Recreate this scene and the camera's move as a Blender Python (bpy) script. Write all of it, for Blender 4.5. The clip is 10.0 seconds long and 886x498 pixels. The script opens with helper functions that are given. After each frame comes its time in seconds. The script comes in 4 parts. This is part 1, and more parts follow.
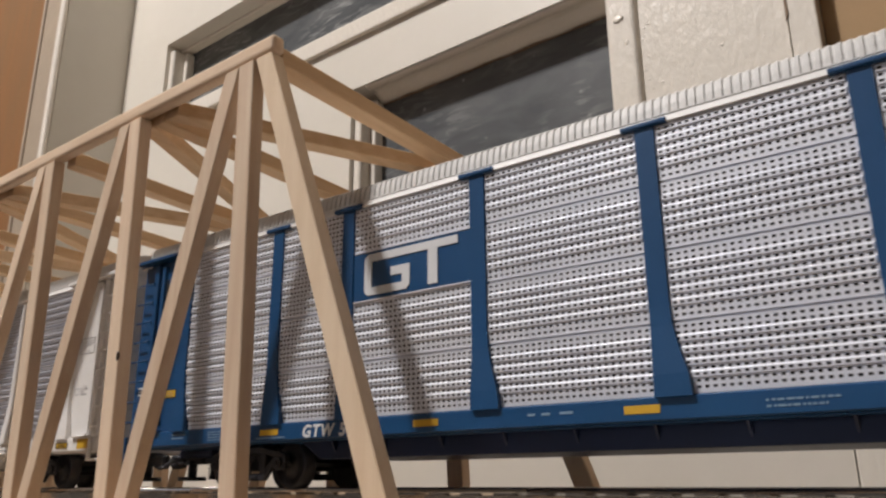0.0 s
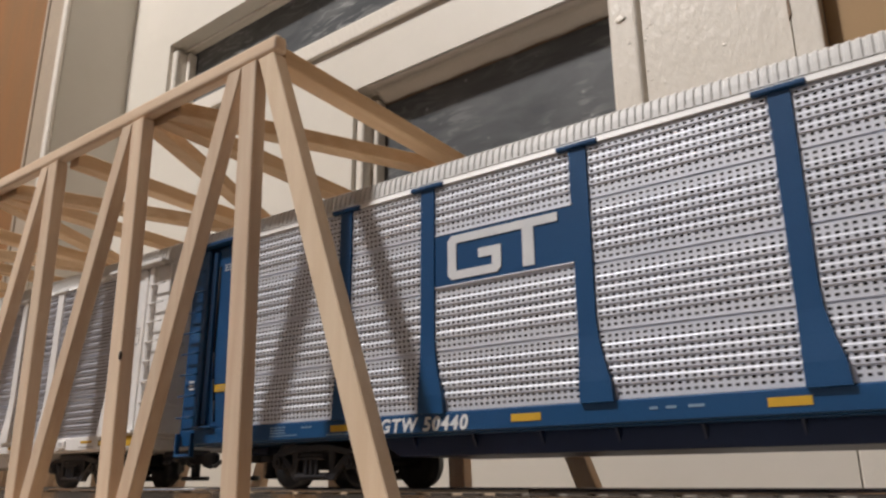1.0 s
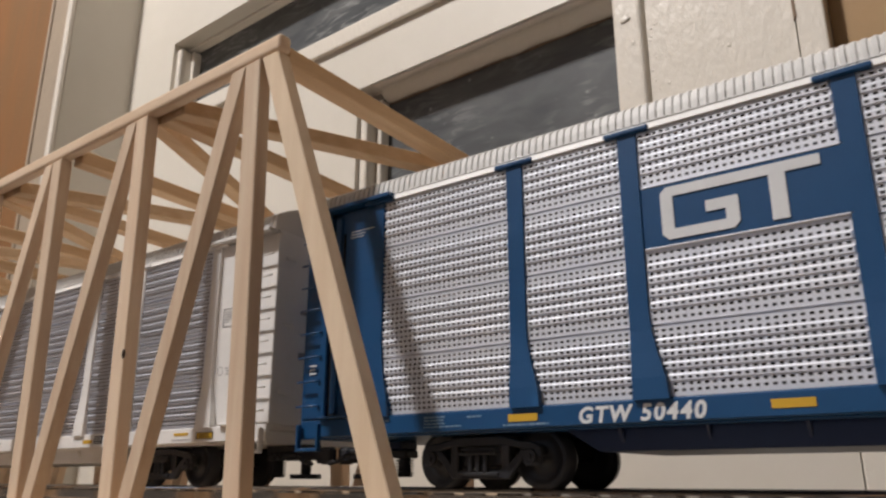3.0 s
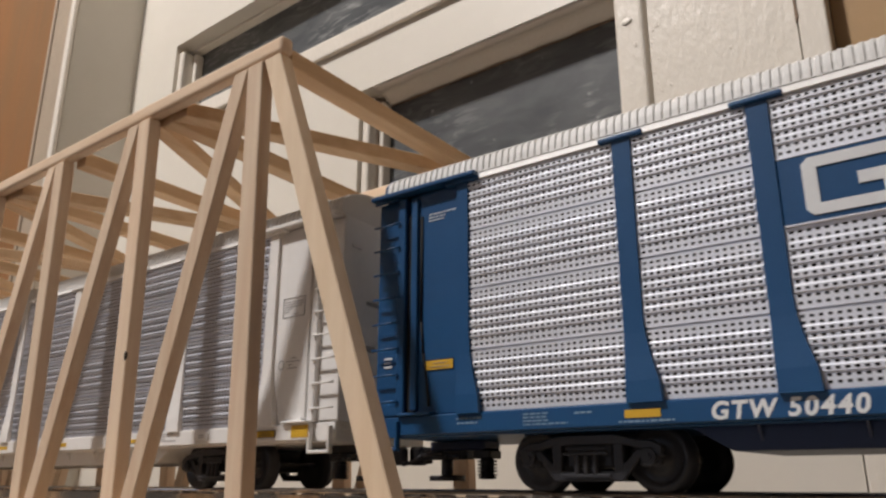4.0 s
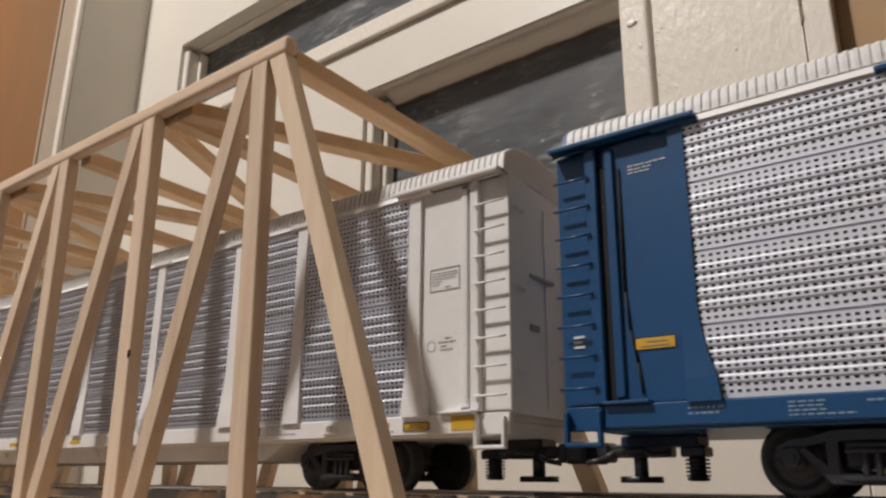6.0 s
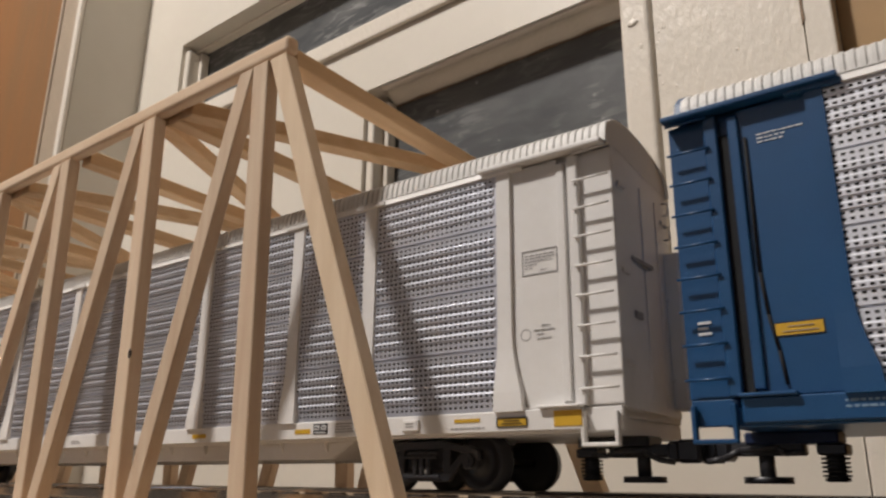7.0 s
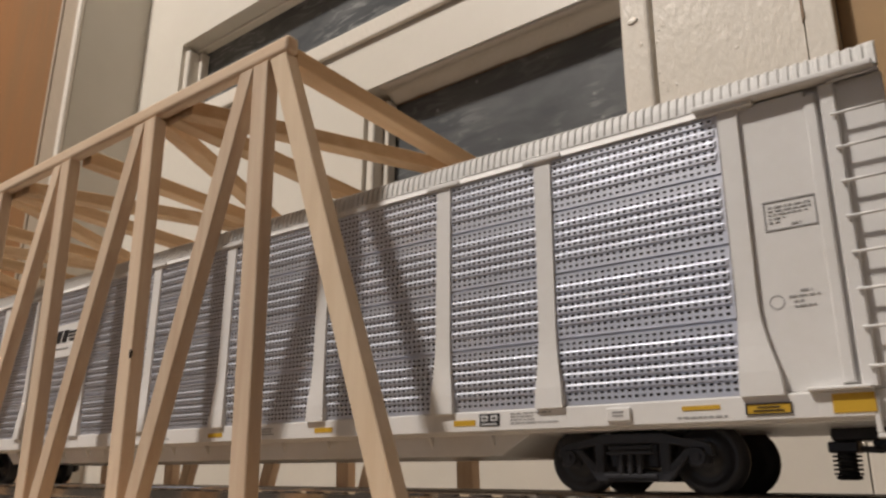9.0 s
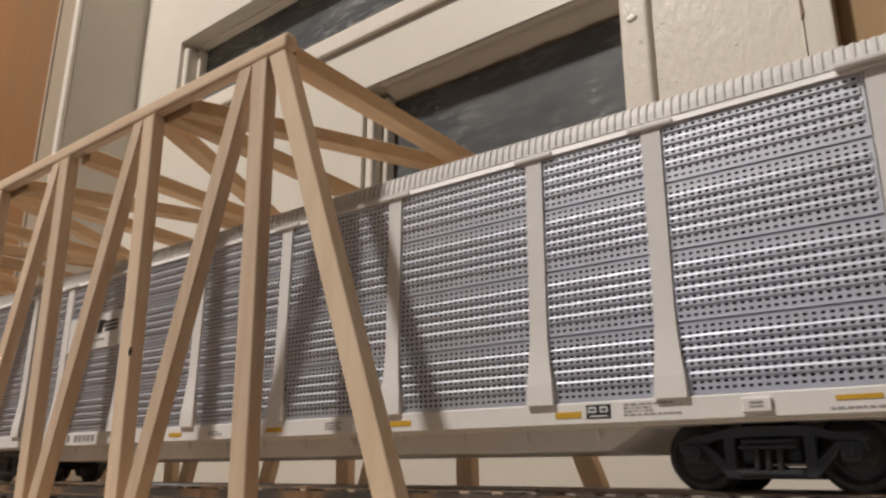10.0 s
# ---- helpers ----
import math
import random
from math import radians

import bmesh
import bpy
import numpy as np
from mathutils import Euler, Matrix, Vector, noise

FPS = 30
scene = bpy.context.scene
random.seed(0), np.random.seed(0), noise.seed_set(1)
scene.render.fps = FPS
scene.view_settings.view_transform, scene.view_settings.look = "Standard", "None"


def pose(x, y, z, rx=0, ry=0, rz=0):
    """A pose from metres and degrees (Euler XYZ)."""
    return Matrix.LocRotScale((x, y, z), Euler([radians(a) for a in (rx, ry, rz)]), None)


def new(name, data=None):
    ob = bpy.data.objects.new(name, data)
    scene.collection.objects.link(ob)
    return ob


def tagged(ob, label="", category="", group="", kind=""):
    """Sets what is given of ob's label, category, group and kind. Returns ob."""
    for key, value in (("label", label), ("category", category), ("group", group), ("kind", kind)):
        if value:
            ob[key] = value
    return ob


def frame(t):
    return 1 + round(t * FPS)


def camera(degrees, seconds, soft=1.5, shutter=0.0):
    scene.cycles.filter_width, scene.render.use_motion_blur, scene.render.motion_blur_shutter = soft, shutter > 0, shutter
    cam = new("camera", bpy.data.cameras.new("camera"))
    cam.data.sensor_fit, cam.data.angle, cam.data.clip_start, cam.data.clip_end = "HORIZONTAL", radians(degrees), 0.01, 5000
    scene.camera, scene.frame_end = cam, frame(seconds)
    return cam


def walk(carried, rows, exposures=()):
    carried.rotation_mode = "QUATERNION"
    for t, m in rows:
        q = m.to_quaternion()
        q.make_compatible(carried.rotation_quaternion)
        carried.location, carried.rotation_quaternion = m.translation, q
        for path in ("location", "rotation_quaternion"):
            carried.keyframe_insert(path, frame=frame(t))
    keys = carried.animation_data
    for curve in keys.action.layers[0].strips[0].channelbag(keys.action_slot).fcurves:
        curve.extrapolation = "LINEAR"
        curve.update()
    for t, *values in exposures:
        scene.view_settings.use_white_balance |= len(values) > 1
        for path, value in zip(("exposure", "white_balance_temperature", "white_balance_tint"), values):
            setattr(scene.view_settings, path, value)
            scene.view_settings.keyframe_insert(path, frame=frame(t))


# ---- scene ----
# ---------------------------------------------------------------- camera
CAM_Z = 0.0034
cam = camera(59.87, 10.0, soft=2.4, shutter=0.4)
VIEW = [  # seconds, turn to the right, tilt up, roll (degrees)
    (0.0, -36.94, 16.72, -0.40), (0.5, -37.07, 16.75, -0.33), (1.0, -37.11, 16.73, -0.30),
    (1.5, -37.16, 16.71, -0.22), (2.0, -37.27, 16.69, -0.03), (2.5, -37.32, 16.69, 0.03),
    (4.0, -37.50, 16.85, 0.08), (4.5, -37.59, 16.98, 0.29), (5.0, -37.72, 16.95, 0.50),
    (5.5, -37.74, 16.89, 0.52), (7.0, -37.82, 16.87, 0.53), (7.5, -37.84, 16.88, 0.53),
    (8.0, -37.85, 16.90, 0.54), (8.5, -37.85, 16.85, 0.43), (9.0, -37.86, 16.80, 0.38),
    (9.5, -37.82, 16.73, 0.33), (10.0, -37.80, 16.60, 0.29)]
walk(cam, [(t, pose(0, 0, CAM_Z, 90 + tilt, 0, -turn) @ pose(0, 0, 0, 0, 0, roll)) for t, turn, tilt, roll in VIEW],
     exposures=[(0.0, 0.0, 6500, 10), (5.5, 0.0, 6560, 10), (7.0, -0.08, 6800, 10), (8.2, -0.17, 6950, 10), (10.0, -0.15, 6850, 10)])

# ---------------------------------------------------------------- light
world = bpy.data.worlds.new("night")
world.use_nodes = True
world.node_tree.nodes["Background"].inputs[0].default_value = (0.010, 0.012, 0.018, 1)
world.node_tree.nodes["Background"].inputs[1].default_value = 1.0
scene.world = world

CEILING = 2.15      # above the rails
LAMP = Vector((-0.215, 0.18, 0.10)) + Vector((-0.0227, -0.0355, 0.0628)) * 31.0
lamp_data = bpy.data.lights.new("lamp_bulb", "POINT")
lamp_data.shadow_soft_size = 0.085
lamp_data.energy = 212.0
lamp_data.color = (1.0, 0.955, 0.93)
lamp_ob = new("lamp_bulb", lamp_data)
lamp_ob.matrix_world = Matrix.Translation(LAMP)


# ---------------------------------------------------------------- materials
def material(name, colour, rough=0.5, metal=0.0, second=None, scale=20.0, stretch=(1, 1, 1), amount=0.5,
             bump=0.0, bump_scale=200.0, coat=0.0, island=0.0, spec=0.5):
    """Two colours mixed by a coarse and a fine noise, with fine relief."""
    mat = bpy.data.materials.new(name)
    mat.use_nodes = True
    nodes, links = mat.node_tree.nodes, mat.node_tree.links
    bsdf = nodes["Principled BSDF"]
    bsdf.inputs["Roughness"].default_value = rough
    bsdf.inputs["Metallic"].default_value = metal
    bsdf.inputs["Coat Weight"].default_value = coat
    bsdf.inputs["Specular IOR Level"].default_value = spec
    second = second or tuple(c * 0.8 for c in colour)
    coord = nodes.new("ShaderNodeTexCoord")
    mapping = nodes.new("ShaderNodeMapping")
    mapping.inputs["Scale"].default_value = stretch
    links.new(coord.outputs["Object"], mapping.inputs["Vector"])
    coarse = nodes.new("ShaderNodeTexNoise")
    coarse.inputs["Scale"].default_value = scale
    coarse.inputs["Detail"].default_value = 6
    fine = nodes.new("ShaderNodeTexNoise")
    fine.inputs["Scale"].default_value = scale * 9
    fine.inputs["Detail"].default_value = 4
    for tex in (coarse, fine):
        links.new(mapping.outputs[0], tex.inputs["Vector"])
    add = nodes.new("ShaderNodeMath")
    add.operation = "MULTIPLY_ADD"
    add.inputs[1].default_value = 0.35
    links.new(fine.outputs[0], add.inputs[0])
    links.new(coarse.outputs[0], add.inputs[2])
    ramp = nodes.new("ShaderNodeMapRange")
    ramp.inputs["From Min"].default_value, ramp.inputs["From Max"].default_value = 0.45, 0.95
    ramp.inputs["To Max"].default_value = amount * 2
    links.new(add.outputs[0], ramp.inputs["Value"])
    mix = nodes.new("ShaderNodeMix")
    mix.data_type = "RGBA"
    mix.inputs["A"].default_value = (*colour, 1)
    mix.inputs["B"].default_value = (*second, 1)
    links.new(ramp.outputs[0], mix.inputs["Factor"])
    out = mix.outputs["Result"]
    if island:
        info = nodes.new("ShaderNodeObjectInfo")
        hsv = nodes.new("ShaderNodeHueSaturation")
        val = nodes.new("ShaderNodeMapRange")
        val.inputs["To Min"].default_value, val.inputs["To Max"].default_value = 1 - island, 1 + island
        links.new(info.outputs["Random"], val.inputs["Value"])
        links.new(val.outputs[0], hsv.inputs["Value"])
        links.new(out, hsv.inputs["Color"])
        out = hsv.outputs[0]
    links.new(out, bsdf.inputs["Base Color"])
    if bump:
        relief = nodes.new("ShaderNodeTexNoise")
        relief.inputs["Scale"].default_value = bump_scale
        relief.inputs["Detail"].default_value = 3
        links.new(mapping.outputs[0], relief.inputs["Vector"])
        node = nodes.new("ShaderNodeBump")
        node.inputs["Strength"].default_value = 1.0
        node.inputs["Distance"].default_value = bump
        links.new(relief.outputs[0], node.inputs["Height"])
        links.new(node.outputs[0], bsdf.inputs["Normal"])
    return mat


def wood_material(name, pale, dark, stretch, island=0.1):
    """Planed softwood: long grain lines, pores, small dark flecks."""
    return material(name, pale, 0.62, 0.0, dark, 9.0, stretch, 0.55, 0.00014, 60.0, island=island, spec=0.25)


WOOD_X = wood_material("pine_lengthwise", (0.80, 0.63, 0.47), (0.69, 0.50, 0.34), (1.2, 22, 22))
# crosswise pine has a darker, redder tone than the other strips
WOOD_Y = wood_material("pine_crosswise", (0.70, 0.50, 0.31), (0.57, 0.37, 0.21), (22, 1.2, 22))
WOOD_Z = wood_material("pine_upright", (0.80, 0.64, 0.48), (0.69, 0.50, 0.35), (22, 22, 1.2))
WOOD_PALE = wood_material("pale_pine_upright", (0.85, 0.68, 0.50), (0.76, 0.58, 0.40), (22, 22, 1.2), 0.02)
KNOT = material("knot", (0.05, 0.025, 0.012), 0.7)
WHITE = material("white_plastic", (0.87, 0.86, 0.85), 0.42, 0, (0.77, 0.75, 0.72), 30, amount=0.4, bump=0.00002, bump_scale=900)
ROOF_WHITE = material("roof_plastic", (0.72, 0.71, 0.69), 0.5, 0, (0.67, 0.66, 0.64), 25, amount=0.5, bump=0.00002, bump_scale=900)
BLUE = material("blue_plastic", (0.008, 0.068, 0.185), 0.36, 0, (0.008, 0.060, 0.165), 30, amount=0.5, bump=0.00002, bump_scale=900)
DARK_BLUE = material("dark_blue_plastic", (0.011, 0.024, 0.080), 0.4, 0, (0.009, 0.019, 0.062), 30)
# bluish tint of both panel colours takes in reflected cool light
PANEL = material("silver_white_plastic", (0.83, 0.84, 0.89), 0.42, 0.46, (0.79, 0.82, 0.91), 30, amount=0.4, bump=0.00002, bump_scale=900)
PANEL_GREY = material("silver_grey_plastic", (0.74, 0.76, 0.84), 0.43, 0.80, (0.66, 0.68, 0.75), 30, amount=0.4, bump=0.00002, bump_scale=900)
# slot insides: shade of the hollow body painted in as near-black
HOLE_SHADE = material("hole_shade", (0.050, 0.046, 0.046), 0.7)
BLACK = material("black_plastic", (0.026, 0.026, 0.030), 0.36, 0, (0.040, 0.040, 0.046), 60, amount=0.5, bump=0.00005, bump_scale=500)
STEEL = material("worn_steel", (0.92, 0.90, 0.87), 0.13, 1.0, (0.62, 0.58, 0.54), 40, (0.2, 4, 4), 0.4)
YELLOW = material("yellow_sticker", (0.68, 0.41, 0.03), 0.5, 0, (0.60, 0.36, 0.03), 80)
INK_WHITE = material("white_print", (0.78, 0.79, 0.80), 0.5, 0, (0.70, 0.71, 0.73), 80)
INK_PALE = material("pale_blue_print", (0.24, 0.36, 0.50), 0.5)
INK_GREY = material("grey_print", (0.36, 0.35, 0.35), 0.5)
INK_BLACK = material("black_print", (0.02, 0.02, 0.022), 0.5)
PAINT = material("cream_gloss_paint", (0.82, 0.765, 0.685), 0.24, 0, (0.77, 0.71, 0.62), 6, (1, 1, 0.45), 0.5, 0.0007, 260)
PAINT_FLAT = material("cream_paint", (0.73, 0.685, 0.61), 0.42, 0, (0.68, 0.635, 0.555), 6, amount=0.5, bump=0.00015, bump_scale=70)
BROWN_WALL = material("tan_wall_paint", (0.40, 0.25, 0.115), 0.7, 0, (0.355, 0.225, 0.108), 8, amount=0.5, bump=0.0003, bump_scale=90)
TAUPE = material("dull_taupe_paint", (0.43, 0.34, 0.25), 0.55, 0, (0.36, 0.29, 0.22), 8, amount=0.6, bump=0.0002, bump_scale=80)
ORANGE_WOOD = material("orange_brown_wood", (0.29, 0.122, 0.038), 0.6, 0, (0.22, 0.118, 0.050), 4, (3, 3, 0.4), 0.6)
# paints of the unseen room shell, set for the bounce light wanted
ROOM = material("room_paint", (0.10, 0.09, 0.08), 0.8, 0, (0.085, 0.077, 0.068), 3)
EAST = material("dark_room_paint", (0.09, 0.07, 0.05), 0.8, 0, (0.07, 0.055, 0.04), 3)
SOUTH = material("dull_room_paint", (0.17, 0.15, 0.13), 0.8, 0, (0.15, 0.13, 0.115), 3)
# flat near-black put in for shade in gaps; the handrail uses it too
VOID = material("shadowed_black", (0.005, 0.005, 0.006), 0.85)
CEIL = material("ceiling_paint", (0.15, 0.135, 0.12), 0.8, 0, (0.13, 0.115, 0.10), 3)
FLOOR = material("floorboards", (0.14, 0.10, 0.07), 0.5, 0, (0.11, 0.08, 0.055), 3, (1, 8, 1))
SHELF = material("shelf_board", (0.56, 0.44, 0.31), 0.55, 0, (0.46, 0.35, 0.24), 8, (0.8, 12, 12), 0.5)
ROADBED = material("grey_roadbed", (0.22, 0.20, 0.18), 0.9, 0, (0.34, 0.32, 0.29), 300, amount=0.6, bump=0.0006, bump_scale=600)
TIE = material("dark_sleeper", (0.045, 0.036, 0.030), 0.7, 0, (0.07, 0.055, 0.045), 100)


def dusty_glass():
    """Black night window: dark glass with smears and specks of dust on it."""
    mat = bpy.data.materials.new("dusty_dark_glass")
    mat.use_nodes = True
    nodes, links = mat.node_tree.nodes, mat.node_tree.links
    bsdf = nodes["Principled BSDF"]
    coord = nodes.new("ShaderNodeTexCoord")
    mapping = nodes.new("ShaderNodeMapping")
    mapping.inputs["Rotation"].default_value = (0, 0.6, 0)
    mapping.inputs["Scale"].default_value = (7, 7, 26)
    links.new(coord.outputs["Object"], mapping.inputs["Vector"])

    def ramped(tex, low, high):
        node = nodes.new("ShaderNodeMapRange")
        node.inputs["From Min"].default_value, node.inputs["From Max"].default_value = low, high
        links.new(tex, node.inputs["Value"])
        return node.outputs[0]

    def joined(operation, a, b):
        node = nodes.new("ShaderNodeMath")
        node.operation = operation
        for k, value in enumerate((a, b)):
            if isinstance(value, float):
                node.inputs[k].default_value = value
            else:
                links.new(value, node.inputs[k])
        return node.outputs[0]

    def cloud(scale, detail, distortion, vector):
        tex = nodes.new("ShaderNodeTexNoise")
        tex.inputs["Scale"].default_value, tex.inputs["Detail"].default_value = scale, detail
        tex.inputs["Distortion"].default_value = distortion
        links.new(vector, tex.inputs["Vector"])
        return tex.outputs[0]

    haze = ramped(cloud(1.6, 8, 0.8, mapping.outputs[0]), 0.36, 0.9)
    wisp = joined("MULTIPLY", ramped(cloud(3.4, 9, 2.2, mapping.outputs[0]), 0.50, 0.64), ramped(cloud(9.0, 2, 0.0, coord.outputs["Object"]), 0.38, 0.58))
    cells = nodes.new("ShaderNodeTexVoronoi")
    cells.inputs["Scale"].default_value = 75
    links.new(coord.outputs["Object"], cells.inputs["Vector"])
    speck = joined("MULTIPLY", ramped(cells.outputs["Distance"], 0.16, 0.07), ramped(cloud(40.0, 1, 0.0, coord.outputs["Object"]), 0.56, 0.62))
    dust = joined("ADD", joined("MULTIPLY", haze, 0.40), joined("ADD", joined("MULTIPLY", wisp, 0.62), joined("MULTIPLY", speck, 0.8)))
    mix = nodes.new("ShaderNodeMix")
    mix.data_type = "RGBA"
    mix.inputs["A"].default_value, mix.inputs["B"].default_value = (0.070, 0.075, 0.080, 1), (0.34, 0.345, 0.335, 1)
    links.new(dust, mix.inputs["Factor"])
    links.new(mix.outputs["Result"], bsdf.inputs["Base Color"])
    bsdf.inputs["Roughness"].default_value = 0.28
    return mat


GLASS = dusty_glass()


# ---------------------------------------------------------------- building helpers
def link_mesh(name, bm, mat, parent=None, label=""):
    mesh = bpy.data.meshes.new(name)
    bm.normal_update()
    bm.to_mesh(mesh)
    bm.free()
    for m in (mat if isinstance(mat, (list, tuple)) else [mat]):
        mesh.materials.append(m)
    ob = new(name, mesh)
    ob.parent = parent
    return tagged(ob, label)


def part(name, bm, mat, parent, label=""):
    """One mesh object under a thing or a part."""
    return link_mesh(name, bm, mat, parent, label)


def empty(name, m=None):
    ob = new(name)
    ob.empty_display_size = 0.02
    if m is not None:
        ob.matrix_basis = m
    return ob


def add_box(bm, x0, x1, y0, y1, z0, z1, bevel=0.0, segments=1):
    """Adds a box, with eased edges where bevel is given."""
    tmp = bmesh.new()
    bmesh.ops.create_cube(tmp, size=1.0)
    bmesh.ops.transform(tmp, verts=tmp.verts, matrix=Matrix.Translation(((x0 + x1) / 2, (y0 + y1) / 2, (z0 + z1) / 2))
                        @ Matrix.Diagonal((abs(x1 - x0), abs(y1 - y0), abs(z1 - z0), 1)))
    if bevel:
        bmesh.ops.bevel(tmp, geom=tmp.edges[:], offset=bevel, segments=segments, affect="EDGES", profile=0.5)
    merge(bm, tmp)
    return bm


def merge(bm, tmp):
    verts = {v: bm.verts.new(v.co) for v in tmp.verts}
    for f in tmp.faces:
        new_face = bm.faces.new([verts[v] for v in f.verts])
        new_face.material_index, new_face.smooth = f.material_index, f.smooth
    tmp.free()


def box(x0, x1, y0, y1, z0, z1, bevel=0.0, segments=1):
    return add_box(bmesh.new(), x0, x1, y0, y1, z0, z1, bevel, segments)


def prism(outline, y0, y1, bevel=0.0):
    """An outline of (x, z) points made solid from y0 to y1."""
    bm = bmesh.new()
    a = [bm.verts.new((x, y0, z)) for x, z in outline]
    b = [bm.verts.new((x, y1, z)) for x, z in outline]
    bm.faces.new(a)
    bm.faces.new(b[::-1])
    for i in range(len(a)):
        j = (i + 1) % len(a)
        bm.faces.new((a[j], a[i], b[i], b[j]))
    bmesh.ops.recalc_face_normals(bm, faces=bm.faces[:])
    if bevel:
        bmesh.ops.bevel(bm, geom=bm.edges[:], offset=bevel, segments=1, affect="EDGES", profile=0.5)
    return bm


def rod(bm, p0, p1, r, n=8):
    """Adds a round bar from p0 to p1."""
    p0, p1 = Vector(p0), Vector(p1)
    tmp = bmesh.new()
    bmesh.ops.create_cone(tmp, cap_ends=True, segments=n, radius1=r, radius2=r, depth=(p1 - p0).length)
    turn = (p1 - p0).to_track_quat("Z", "Y").to_matrix().to_4x4()
    bmesh.ops.transform(tmp, verts=tmp.verts, matrix=Matrix.Translation((p0 + p1) / 2) @ turn)
    for f in tmp.faces:
        f.smooth = len(f.verts) == 4
    merge(bm, tmp)
    return bm


def lathe(bm, profile, axis_y=True, n=28):
    """Turns a profile of (radius, along) round the y axis (or z)."""
    rings = []
    for r, a in profile:
        ring = []
        for i in range(n):
            c, s = math.cos(2 * math.pi * i / n), math.sin(2 * math.pi * i / n)
            ring.append(bm.verts.new((r * c, a, r * s) if axis_y else (r * c, r * s, a)))
        rings.append(ring)
    for ra, rb in zip(rings, rings[1:]):
        for i in range(n):
            f = bm.faces.new((ra[i], ra[(i + 1) % n], rb[(i + 1) % n], rb[i]))
            f.smooth = True
    bm.faces.new(rings[0])
    bm.faces.new(rings[-1][::-1])
    bmesh.ops.recalc_face_normals(bm, faces=bm.faces[:])
    return bm


# ---------------------------------------------------------------- room
WALL_Y = 0.45


def structure(name, bm, mat, label="", category=""):
    ob = link_mesh(name, bm, mat)
    return tagged(ob, label, category, kind="structure")


FLOOR_Z = -0.95
# unseen shell closing the room; east side kept dark to cut bounce
structure("floor", box(-2.6, 2.6, -2.6, 0.62, FLOOR_Z - 0.05, FLOOR_Z), FLOOR, "brown wooden floor of the room", "floor")
structure("ceiling", box(-2.6, 2.6, -2.6, 0.62, CEILING, CEILING + 0.05), CEIL, "plain grey-brown room ceiling", "ceiling")
structure("wall_south", box(-2.6, 2.6, -2.65, -2.6, FLOOR_Z, CEILING), SOUTH, "plain grey wall behind the viewer", "wall")
structure("wall_west", box(-2.65, -2.6, -2.6, 0.62, FLOOR_Z, CEILING), ROOM, "plain brown side wall of the room", "wall")
structure("wall_east", box(2.6, 2.65, -2.6, 0.62, FLOOR_Z, CEILING), EAST, "dark brown side wall of the room", "wall")

# north wall: tan wall beside the cream doorway, closed behind it; the wall stands slightly askew to the track
WALL = Matrix.Translation((-0.19, WALL_Y, 0)) @ Matrix.Rotation(radians(-1.25), 4, "Z")


def wall_structure(name, bm, mat, label, category):
    ob = structure(name, bm, mat, label, category)
    ob.matrix_basis = WALL
    return ob


wall_structure("wall_north", box(0.1315, 2.85, 0.006, 0.10, FLOOR_Z, CEILING), BROWN_WALL, "tan brown painted wall beside a doorway", "wall")
structure("wall_behind", box(-2.6, 2.6, 0.60, 0.66, FLOOR_Z, CEILING), ROOM, "plain wall that closes the doorway", "wall")

# the door leaf: stiles and rails round two recessed dark panes
DX0, DX1 = -0.6823, 0.0002
A_X, A_Z0, A_Z1 = -0.578, 0.4160, 0.5165
B_X, B_Z0, B_Z1 = -0.256, 0.12, 0.3455
BACK = 0.046
B_DEEP = 0.028
CHIP = material("old_wood_chip", (0.30, 0.21, 0.14), 0.8, 0, (0.18, 0.12, 0.08), 80)
bm = box(DX0, A_X, 0, BACK, FLOOR_Z, CEILING)
add_box(bm, A_X, B_X, 0, BACK, FLOOR_Z, B_Z1)
add_box(bm, A_X, DX1, 0, BACK, B_Z1, A_Z0)
add_box(bm, A_X, DX1, 0, BACK, A_Z1, CEILING)
add_box(bm, B_X, 0.1146, 0, BACK, FLOOR_Z, 0.050)
add_box(bm, B_X, DX1, 0, BACK, 0.050, B_Z0)
door = wall_structure("door_1", bm, PAINT_FLAT, "cream painted door with two dark dusty panes", "door")
# black strip laid in for the shade between door and jamb
part("gap_shade", box(DX0 - 0.0052, DX0 - 0.0001, 0.0010, 0.0400, FLOOR_Z, CEILING), VOID, door, "black strip standing in for shade in the hinge gap")
part("bead", box(A_X, DX1, -0.005, -0.0003, 0.3960, 0.4150, 0.0022, 3), PAINT, door)
part("apron_board", box(DX0 + 0.002, 0.1146, -0.0060, -0.0052, FLOOR_Z, 0.050), PAINT_FLAT, door, "plain cream board low on the door")


def pane_frame(x0, x1, z0, z1, deep, bead):
    """A dark pane with its rounded beads, set deep in the door."""
    pane = part("pane", box(x0, x1, deep, deep + 0.004, z0, z1), GLASS, door, "dark glass pane with dusty smears")
    for a, b in ((z1 - bead, z1), (z0, z0 + 0.007)):
        part("glazing_bead", box(x0, x1, deep - 0.012, deep - 0.0003, a, b, min(0.003, bead * 0.4), 3), PAINT, pane)
    bm = bmesh.new()
    add_box(bm, x0, x0 + 0.009, 0.004, deep - 0.0003, z0 + 0.007, z1 - 0.007, 0.003, 3)
    add_box(bm, x0 + 0.0095, x0 + 0.0155, deep - 0.012, deep - 0.0003, z0 + 0.007, z1 - 0.007, 0.002, 2)
    part("glazing_bead", bm, PAINT, pane)


pane_frame(A_X, DX1, A_Z0, A_Z1, 0.030, 0.0035)
